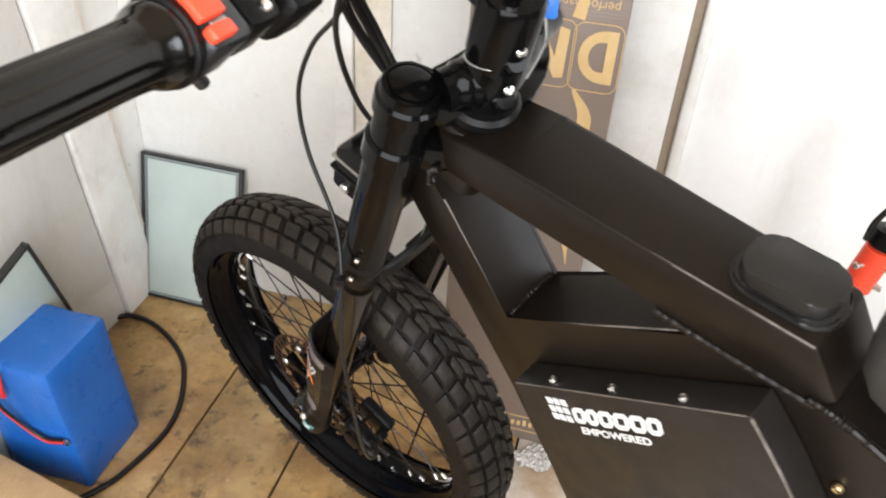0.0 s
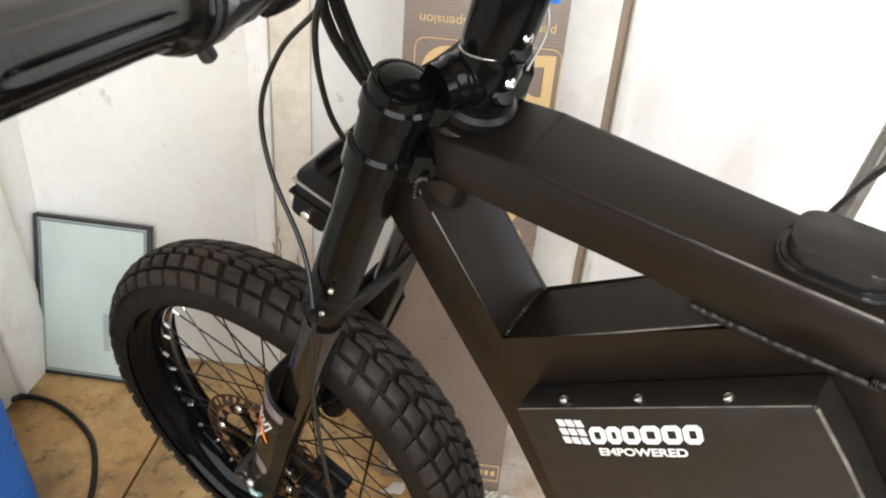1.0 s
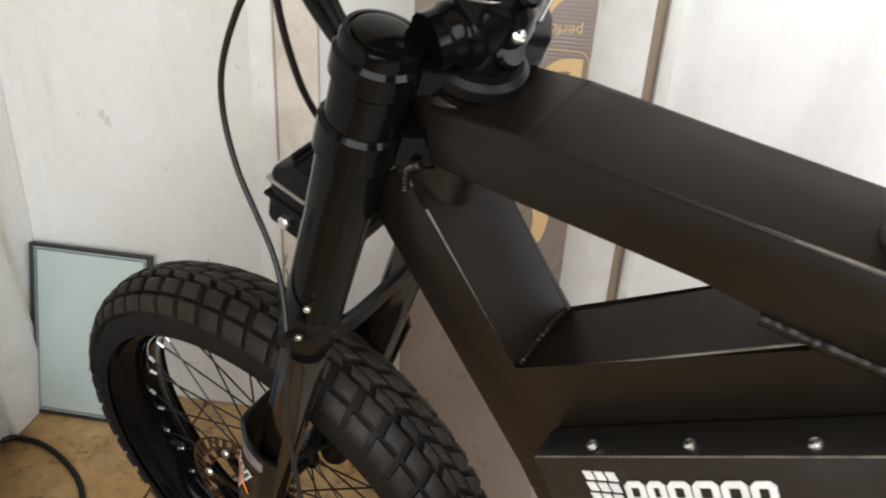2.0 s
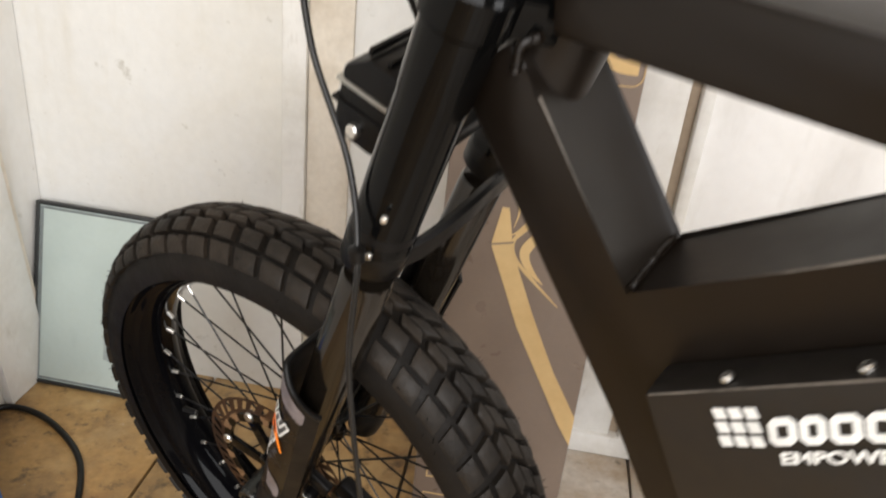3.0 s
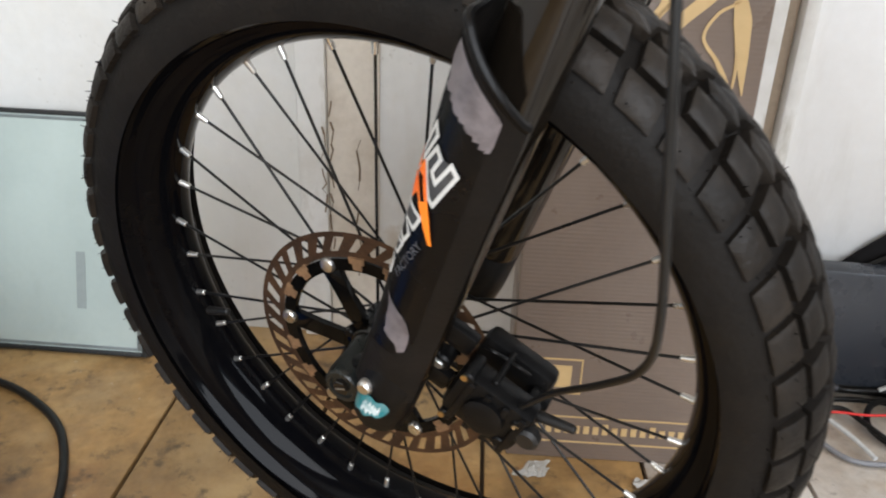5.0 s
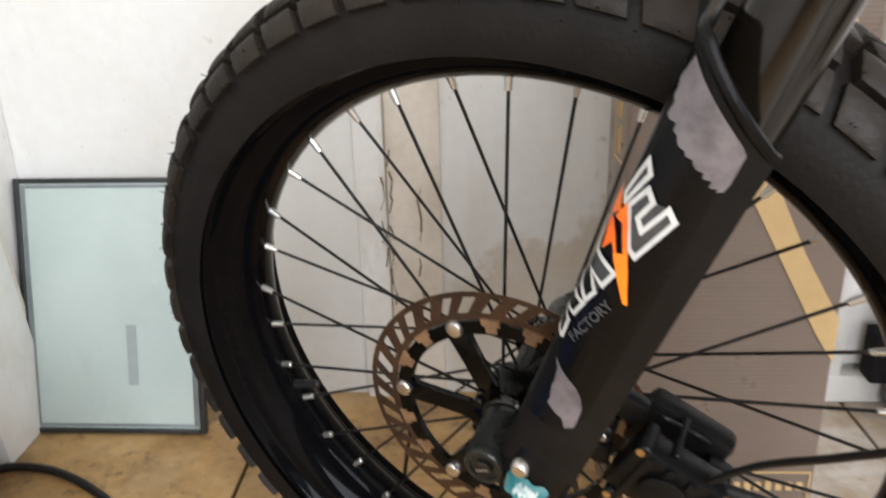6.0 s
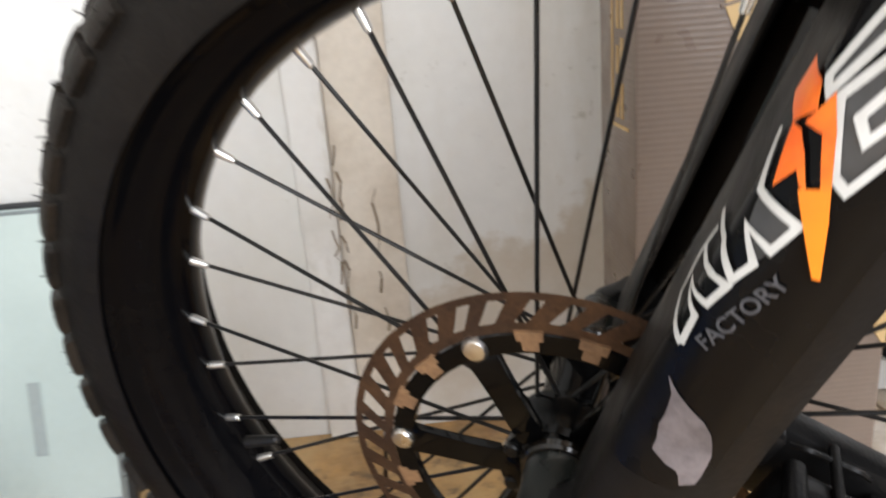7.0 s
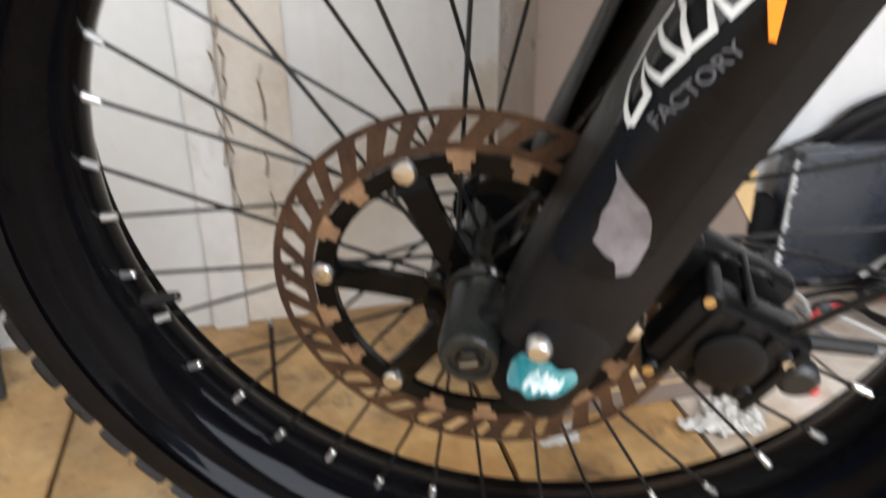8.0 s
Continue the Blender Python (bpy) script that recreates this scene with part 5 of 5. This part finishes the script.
def pane(m, w, h, label):
    """A framed glass sheet: foot edge at the origin, leaning back."""
    t = thing("framed_glass", m, label, "glass panel", "framed glass leaning on the walls")
    part("glass_sheet", boxed((0.006, -0.004, 0.006), (w - 0.006, 0.004, h - 0.006), 0.001), PANEL, t)
    for lo, hi in (((0, -0.007, 0), (0.0075, 0.007, h)), ((w - 0.0075, -0.007, 0), (w, 0.007, h)), ((0.008, -0.007, 0), (w - 0.008, 0.007, 0.0065)), ((0.008, -0.007, h - 0.0065), (w - 0.008, 0.007, h))):
        part("edge_strip", boxed(lo, hi, 0.0015), SEAL, t)
    for lo, hi in (((0.0085, -0.0048, 0.0085), (0.0145, -0.0041, h - 0.0085)), ((w - 0.0145, -0.0048, 0.0085), (w - 0.0085, -0.0041, h - 0.0085)), ((0.015, -0.0048, 0.0085), (w - 0.015, -0.0041, 0.0125)), ((0.015, -0.0048, h - 0.0125), (w - 0.015, -0.0041, h - 0.0085))):
        part("spacer_bar", boxed(lo, hi, 0.0002), SPACER, t)
    return t


front = pane(ROOM @ pose(0.004, -0.100, 0.002, -14.5, 0, -1.0), 0.236, 0.335, "grey-green glass sheet in a thin black frame leaning on the wall")
part("dust_streak", boxed((0.137, -0.0052, 0.065), (0.150, -0.0046, 0.145)), material("dry drip mark", (0.28, 0.32, 0.31), 0.5, fine=0.1), front, smooth=False)
pane(ROOM @ Matrix.Translation((0.055, -0.345, 0.079)) @ pose(0, 0, 0, 0, 0, -91) @ pose(0, 0, 0, -6, 0, 0) @ pose(0, 0, 0, 0, 19, 0), 0.30, 0.34, "dusty glass sheet with a dark metal edge leaning on the wall")

# tall printed carton standing on end
crate = thing("cardboard_box", ROOM @ pose(0.737, -0.262, 0.0, -2.2, 0, 0), "tall dark brown printed cardboard box standing on end", "box")
BW, BD, BH = 0.217, 0.100, 1.02
part("carton", boxed((0, 0, 0), (BW, BD, BH), 0.003), CARTON, crate)


def on_box(name, outlines, mat=TAN, label="", y=-0.0012):
    bm = bmesh.new()
    for poly in outlines:
        prism(bm, poly, y, 0.0005)
    return part(name, bm, mat, crate, label, smooth=False)


def ribbon(pts, widths, steps=7):
    """An outline of changing width along a smooth (x, z) line."""
    line = spline([Vector((x, 0, z)) for x, z in pts], steps)
    a, b = [], []
    for i, p in enumerate(line):
        d = (line[min(i + 1, len(line) - 1)] - line[max(i - 1, 0)]).normalized()
        f = i / (len(line) - 1) * (len(widths) - 1)
        k = min(int(f), len(widths) - 2)
        w = widths[k] + (widths[k + 1] - widths[k]) * (f - k)
        a.append((p.x - d.z * w / 2, p.z + d.x * w / 2))
        b.append((p.x + d.z * w / 2, p.z - d.x * w / 2))
    return a + b[::-1]


on_box("tan_stripe", [[(0.075, 0.535), (0.067, 0.482), (0.083, 0.445), (0.116, 0.368), (0.196, 0.222), (0.2168, 0.190), (0.2168, 0.238), (0.176, 0.306), (0.136, 0.387), (0.112, 0.441), (0.095, 0.480), (0.092, 0.500), (0.084, 0.535)]], label="broad tan printed stripe")
on_box("dark_cut", [[(0.064, 0.4805), (0.096, 0.4885), (0.096, 0.4905), (0.064, 0.4830)]], CARTON, y=-0.0018)
for line, widths in (
        ([(0.158, 0.705), (0.180, 0.665), (0.175, 0.615), (0.180, 0.586), (0.175, 0.555), (0.155, 0.530), (0.132, 0.508), (0.114, 0.485), (0.113, 0.469), (0.125, 0.450), (0.141, 0.435)], [0.005, 0.020, 0.022, 0.020, 0.016, 0.013, 0.012, 0.014, 0.012, 0.007, 0.001]),
        ([(0.095, 0.640), (0.115, 0.608), (0.138, 0.599), (0.153, 0.579), (0.150, 0.555), (0.127, 0.530), (0.104, 0.504), (0.095, 0.490), (0.099, 0.470), (0.117, 0.449), (0.165, 0.406)], [0.003, 0.004, 0.005, 0.0045, 0.005, 0.005, 0.005, 0.005, 0.0045, 0.005, 0.001]),
        ([(0.099, 0.588), (0.112, 0.568), (0.118, 0.544), (0.115, 0.522), (0.100, 0.505), (0.092, 0.499)], [0.001, 0.011, 0.015, 0.010, 0.004, 0.001]),
        ([(0.091, 0.553), (0.097, 0.532), (0.093, 0.509)], [0.001, 0.0025, 0.001]),
        ([(0.184, 0.529), (0.189, 0.509), (0.194, 0.476), (0.200, 0.440)], [0.012, 0.017, 0.012, 0.001]),
        ([(0.183, 0.526), (0.165, 0.515), (0.155, 0.493), (0.172, 0.470), (0.185, 0.444), (0.191, 0.412)], [0.003, 0.003, 0.003, 0.004, 0.007, 0.001]),
        ([(0.188, 0.431), (0.190, 0.459), (0.188, 0.482)], [0.001, 0.003, 0.002])):
    on_box("tan_swirl", [ribbon(line, widths)], label="tan printed flame")
def bowl(x1, x0, z0, z1):
    """A letter bowl: straight on one side, round on the other."""
    cz, hz, w = (z0 + z1) / 2, (z1 - z0) / 2, x1 - x0
    bend = [(x1 - w * 0.30 - w * 0.70 * math.cos(radians(a)), cz + hz * math.sin(radians(a))) for a in range(-90, 91, 15)]
    return [(x1, z0)] + bend + [(x1, z1)]


def between(outer, inner, closed=True):
    n = len(outer)
    return [[outer[k], outer[(k + 1) % n], inner[(k + 1) % n], inner[k]] for k in range(n if closed else n - 1)]


for x0 in (0.150, 0.085, 0.020):
    if x0 == 0.085:
        on_box("tan_block", [[(x0 + a, 0.718 + b) for a, b in ((0.008, 0.004), (0.005, 0.072), (0.018, 0.075), (0.040, 0.030), (0.043, 0.073), (0.057, 0.070), (0.055, 0.002), (0.042, 0.0), (0.020, 0.042), (0.021, 0.002))]])
    else:
        for quad in between(bowl(x0 + 0.058, x0 + 0.007, 0.719, 0.793), bowl(x0 + 0.044, x0 + 0.021, 0.735, 0.777)):
            on_box("tan_block", [quad])
    cx, cz = x0 + 0.0315, 0.7535
    outer, inner = ([(cx + p[0], cz + p[1]) for p in rounded(0.069 - d, 0.097 - d, 0.014 - d / 2, 3)] for d in (0.0, 0.0024))
    for quad in between(outer, inner):
        on_box("tan_outline", [quad])
on_box("tan_swirl", [ribbon([(0.075, 0.70), (0.100, 0.67), (0.128, 0.63), (0.140, 0.585)], [0.004, 0.014, 0.012, 0.002])])
on_box("tan_band", [ribbon([(0.150, 0.805), (0.160, 0.85), (0.195, 0.90), (0.150, 0.96)], [0.018, 0.012, 0.02, 0.004])])
bm = letters("performance suspension", 0.0185)
bmesh.ops.transform(bm, matrix=Matrix.Translation((0.112, -0.0014, 0.826)) @ Matrix(((-1, 0, 0, 0), (0, 0, 1, 0), (0, -1, 0, 0), (0, 0, 0, 1))), verts=bm.verts)
part("upside_down_print", bm, TAN, crate, "tan print reading performance suspension, upside down")
# little square and framed strip near the foot
def frame_print(x0, z0, x1, z1, w):
    return [[(x0, z0), (x1, z0), (x1, z0 + w), (x0, z0 + w)], [(x0, z1 - w), (x1, z1 - w), (x1, z1), (x0, z1)], [(x0, z0 + w), (x0 + w, z0 + w), (x0 + w, z1 - w), (x0, z1 - w)], [(x1 - w, z0 + w), (x1, z0 + w), (x1, z1 - w), (x1 - w, z1 - w)]]


for quad in frame_print(0.018, 0.090, 0.080, 0.136, 0.0018) + frame_print(0.016, 0.024, 0.235 - 0.022, 0.060, 0.0016):
    on_box("tan_outline", [quad])
on_box("tan_patch", [[(0.030, 0.099), (0.068, 0.099), (0.068, 0.127), (0.030, 0.127)]])
for i in range(16):
    x = 0.034 + 0.0110 * i
    on_box("tan_bar", [[(x, 0.037), (x + 0.0066, 0.037), (x + 0.0066, 0.047 + 0.004 * (i % 5 == 2)), (x, 0.047 + 0.004 * (i % 5 == 2))]])
bm = bmesh.new()
for z in (0.40, 0.435, 0.47, 0.505):
    box(bm, (-0.0012, 0.030, z), (0.0004, 0.034, z + 0.028))
    box(bm, (-0.0012, 0.042, z), (0.0004, 0.046, z + 0.022))
box(bm, (-0.0012, 0.016, 0.392), (0.0004, 0.062, 0.3945))
box(bm, (-0.0012, 0.058, 0.3945), (0.0004, 0.060, 0.56))
part("side_print", bm, TAN, crate, "thin tan print on the narrow side", smooth=False)

# blue wrapped battery pack
pack = thing("battery_pack", Matrix.Translation((0, 0, 0)), "blue shrink-wrapped battery pack with loose red and black leads", "battery")
C1, C2 = Vector((-0.519, 1.003, 0)), Vector((-0.553, 0.848, 0))
ey = (C2 - C1).normalized()
ex = Vector((ey.y, -ey.x, 0))
pm = Matrix(((ex.x, ey.x, 0, C1.x), (ex.y, ey.y, 0, C1.y), (0, 0, 1, 0), (0, 0, 0, 1)))
bm = boxed((0, 0, 0.0), (0.150, 0.152, 0.262), 0.007)
bmesh.ops.subdivide_edges(bm, edges=[e for e in bm.edges if e.calc_length() > 0.1], cuts=6, use_grid_fill=True)
for v in bm.verts:
    v.co += Vector((noise.noise(v.co * 18), noise.noise(v.co * 18 + Vector((3, 1, 2))), 0.5 * noise.noise(v.co * 15))) * 0.0016
for v in bm.verts:
    v.co.x += 0.080 * v.co.z
part("wrap", bm, BLUE, pack, m=pm)
part("wrap_fold", boxed((0.02, 0.149, 0.13), (0.13, 0.154, 0.137), 0.001), BLUE, pack, m=pm)
for dz, mat in ((0.0, REDWIRE), (0.006, CABLE)):
    pts = [pm @ Vector(v) + Vector((0, 0, dz)) for v in ((0.135, 0.150, 0.225), (0.115, 0.168, 0.19), (0.09, 0.163, 0.145), (0.055, 0.160, 0.115), (0.022, 0.158, 0.118))]
    part("battery_lead", tube(bmesh.new(), pts, 0.0028, 8, 8), mat, pack)
part("lead_tag", tube(bmesh.new(), [pm @ Vector(v) for v in ((0.105, 0.158, 0.25), (0.100, 0.166, 0.225), (0.103, 0.162, 0.205))], 0.0045, 6, 8), REDWIRE, pack)
part("ring_terminal", lathe(bmesh.new(), [(0.003, 0), (0.0065, 0), (0.0065, 0.0015), (0.003, 0.0015)], pm @ pose(0.016, 0.1585, 0.120, 90, 0, 0), 16, closed=True), STEEL, pack)
part("red_cap", boxed((0.150, 0.028, 0.256), (0.168, 0.045, 0.268), 0.004), REDSW, pack, m=pm)

# cable on the floor round the pack
hose = thing("floor_cable", Matrix.Identity(4), "black rubber cable curling over the plywood floor", "cable")
part("cable_run", tube(bmesh.new(), [(-0.69, 1.10, 0.006), (-0.70, 1.24, 0.006), (-0.665, 1.297, 0.0055), (-0.609, 1.289, 0.0055), (-0.545, 1.240, 0.0055), (-0.490, 1.165, 0.0055), (-0.463, 1.06, 0.0055), (-0.468, 0.98, 0.0055), (-0.505, 0.895, 0.0055), (-0.536, 0.852, 0.0055), (-0.60, 0.80, 0.0055)], 0.0052, 12, 12), CABLE, hose)
# wooden offcut near the pack
plank = thing("wooden_board", pose(-0.585, 0.795, 0.0, 0, 0, -24), "pale wooden offcut standing beside the blue battery pack", "board")
part("board_blank", boxed((-0.20, -0.10, 0.0), (0.11, 0.004, 0.10), 0.004), WOOD, plank)

# black box, bag, small wheel and cables by the door
case = thing("black_case", ROOM @ pose(1.128, -0.085, 0.0, 0, 0, -4), "dark slate plastic equipment case with white torn tape", "case")
part("case_body", boxed((0.0, 0.0, 0.016), (0.40, 0.036, 0.186), 0.004), SLATE, case)
part("case_foot", boxed((0.02, 0.004, 0.0), (0.39, 0.034, 0.016), 0.003), SOFT, case)
rnd = random.Random(8)
edge = [(0.0005 + 0.0050 * rnd.random() ** 2 + 0.0015 * math.sin(i * 0.55), 0.040 + 0.0043 * i) for i in range(33)]
part("torn_tape", prism(bmesh.new(), [(-0.002, 0.038)] + edge + [(-0.002, 0.180)], -0.0035, -0.0004), WHITE, case, "white torn tape")
part("corner_clip", boxed((-0.004, -0.003, 0.176), (0.010, 0.020, 0.190), 0.002), PLASTIC, case)
part("side_pocket", boxed((-0.030, 0.012, 0.052), (-0.002, 0.050, 0.122), 0.004), CLOTH, case)
sack = thing("cloth_bag", ROOM @ pose(1.37, -0.10, 0.0), "round black cloth bag slumped behind the case", "bag")
bm = bmesh.new()
bmesh.ops.create_uvsphere(bm, u_segments=40, v_segments=24, radius=1, matrix=Matrix.Translation((0, 0, 0)))
for v in bm.verts:
    k = 1 + 0.05 * noise.noise(v.co * 3.0)
    v.co = Vector((v.co.x * 0.21 * k, v.co.y * 0.022 * k + 0.074, max(0.0, 0.10 + v.co.z * 0.145 * k)))
part("bag_body", bm, CLOTH, sack)
part("bag_trim", tube(bmesh.new(), [(0.20 * math.cos(a), 0.053 - 0.002 * math.sin(a), 0.10 + 0.125 * math.sin(a)) for a in [math.pi * i / 10 for i in range(11)]], 0.004, 5, 8), CABLE, sack)
roller = thing("caster_wheel", ROOM @ pose(1.338, -0.150, 0.075, 0, 0, 14), "small black trolley wheel with a grey hub", "wheel")
part("caster_tyre", lathe(bmesh.new(), [(0.050, -0.018), (0.068, -0.018), (0.075, -0.010), (0.075, 0.010), (0.068, 0.018), (0.050, 0.018)], YAXIS, 40, closed=True), RUBBER, roller)
part("caster_hub", lathe(bmesh.new(), [(0.004, -0.020), (0.020, -0.020), (0.024, -0.012), (0.051, -0.010), (0.051, 0.010), (0.024, 0.012), (0.020, 0.020), (0.004, 0.020)], YAXIS, 32), material("dull grey hub", (0.10, 0.10, 0.09), 0.6, fine=0.2), roller)
part("caster_bolt", rod(bmesh.new(), (0, -0.026, 0), (0, 0.026, 0), 0.006, bevel=0.001), STEEL, roller)
coil = thing("cable_coil", ROOM, "loose coil of black cables with white taped ends", "cables")
BLACKLOOP = [(1.152, -0.097, 0.006), (1.171, -0.074, 0.006), (1.21, -0.094, 0.012), (1.261, -0.098, 0.014), (1.293, -0.118, 0.010), (1.303, -0.149, 0.006), (1.275, -0.197, 0.006), (1.242, -0.22, 0.006), (1.216, -0.201, 0.006), (1.205, -0.166, 0.007), (1.221, -0.132, 0.012), (1.249, -0.12, 0.016), (1.276, -0.135, 0.014), (1.28, -0.172, 0.012)]
part("loop", tube(bmesh.new(), BLACKLOOP, 0.0042, 8, 10), CABLE, coil)
part("loop", tube(bmesh.new(), [(1.14, -0.153, 0.006), (1.156, -0.137, 0.008), (1.184, -0.138, 0.010), (1.197, -0.168, 0.012), (1.215, -0.205, 0.012), (1.25, -0.225, 0.010)], 0.0036, 8, 10), CABLE, coil)
part("loop", tube(bmesh.new(), [(1.135, -0.13, 0.005), (1.128, -0.18, 0.005), (1.133, -0.209, 0.005), (1.155, -0.237, 0.005), (1.19, -0.242, 0.005), (1.232, -0.236, 0.005), (1.29, -0.222, 0.005), (1.33, -0.18, 0.005)], 0.0032, 8, 10), GREYCABLE, coil)
part("loop", tube(bmesh.new(), [(1.16, -0.11, 0.004), (1.22, -0.105, 0.004), (1.29, -0.12, 0.004), (1.335, -0.17, 0.004), (1.31, -0.23, 0.004), (1.25, -0.245, 0.004)], 0.0036, 8, 10), CABLE, coil)
for pts in ([(1.104, -0.185, 0.004), (1.129, -0.162, 0.006), (1.148, -0.125, 0.008), (1.150, -0.098, 0.008)], [(1.150, -0.157, 0.012), (1.168, -0.197, 0.012), (1.176, -0.219, 0.011), (1.182, -0.238, 0.010)], [(1.245, -0.100, 0.018), (1.262, -0.098, 0.026), (1.292, -0.094, 0.044)]):
    part("white_end", tube(bmesh.new(), pts, 0.0032, 8, 8), WHITE, coil, "white taped cable end")
for k in (1, 3, 4, 12):
    a, b = Vector(BLACKLOOP[k]), Vector(BLACKLOOP[k + 1])
    part("tape_wrap", rod(bmesh.new(), a.lerp(b, 0.35), a.lerp(b, 0.70), 0.0050, n=10), GREYPRINT, coil)
wire = thing("red_wire", ROOM, "thin red wire lying across the floor", "wire")
part("wire_run", tube(bmesh.new(), [(1.045, -0.272, 0.004), (1.052, -0.245, 0.003), (1.068, -0.215, 0.003), (1.143, -0.158, 0.014), (1.21, -0.160, 0.018), (1.29, -0.152, 0.019), (1.36, -0.140, 0.012), (1.52, -0.16, 0.004)], 0.0017, 10, 8), REDWIRE, wire)
part("red_plug", rod(bmesh.new(), (1.043, -0.288, 0.006), (1.045, -0.268, 0.006), 0.0055, bevel=0.001), REDWIRE, wire)
part("white_tag", boxed((1.142, -0.164, 0.014), (1.154, -0.159, 0.024), 0.0015), GREYPRINT, wire)
# crumpled scrap of clear wrap on the boards
def crumple(m, sx, sy, tall, label):
    t = thing("plastic_wrap", m, label, "plastic", "plastic scraps on the floor")
    bm = bmesh.new()
    bmesh.ops.create_grid(bm, x_segments=22, y_segments=18, size=1)
    for v in bm.verts:
        x, y = v.co.x, v.co.y
        side = max(abs(x), abs(y))
        q = Vector((x * 3.1 + sx * 90, y * 3.1, 0.3))
        v.co = Vector((x * sx * (1 + 0.3 * math.sin(3 * y)), y * sy * (1 + 0.35 * math.sin(4 * x + 1)), 0.001 + tall * (1 - side ** 2) * abs(noise.noise(q)) + 0.5 * tall * abs(noise.noise(q * 2.6))))
    part("crumpled_sheet", bm, BAG, t, smooth=False)


crumple(ROOM @ pose(0.770, -0.288, 0.0, 0, 0, 35), 0.021, 0.011, 0.006, "crumpled white plastic scrap on the plywood floor")
crumple(ROOM @ pose(0.938, -0.300, 0.0, 0, 0, 20), 0.042, 0.026, 0.020, "larger crumpled clear plastic wrap on the pale boards")

# scooter post behind the saddle
post = thing("scooter_post", ROOM @ pose(0, 0, 0), "grey steel tube post with a red clamp", "post")
base, tip = Vector((1.245, -0.30, 0.0)), Vector((1.385, -0.30, 0.86))
dirp = (tip - base).normalized()
elbow = base + dirp * 0.47
part("post_tube", rod(bmesh.new(), elbow, tip, 0.0125, bevel=0.002, n=24), GREYSTEEL, post)
part("lower_tube", tube(bmesh.new(), [elbow + dirp * 0.005, elbow - dirp * 0.04, Vector((1.48, -0.33, 0.26)), Vector((1.66, -0.36, 0.03))], 0.0135, 8, 20), GREYSTEEL, post)
part("red_clamp", lathe(bmesh.new(), [(0.014, 0), (0.0205, 0.002), (0.0205, 0.068), (0.014, 0.070)], along(base + dirp * 0.515, tip), 28), REDSW, post, "red clamp sleeve")
part("black_collar", lathe(bmesh.new(), [(0.014, 0), (0.0225, 0.003), (0.0225, 0.026), (0.014, 0.029)], along(base + dirp * 0.587, tip), 28), CAST, post)
for h in (0.53, 0.56):
    for sgn in (-1, 1):
        part("clamp_bolt", rod(bmesh.new(), base + dirp * h + Vector((sgn * 0.015, -0.012, 0)), base + dirp * h + Vector((sgn * 0.025, -0.018, 0)), 0.005, bevel=0.001, n=12), STEEL, post)
part("post_foot", boxed((1.58, -0.42, 0.0), (1.78, -0.30, 0.030), 0.006), CAST, post)
part("post_cable", tube(bmesh.new(), [base + dirp * 0.60 + Vector((-0.03, -0.01, 0)), base + dirp * 0.64 + Vector((-0.035, -0.02, 0)), base + dirp * 0.70 + Vector((-0.012, -0.02, 0)), base + dirp * 0.76 + Vector((0.02, -0.02, 0)), base + dirp * 0.86 + Vector((0.03, -0.02, 0))], 0.004, 8, 8), CABLE, post)
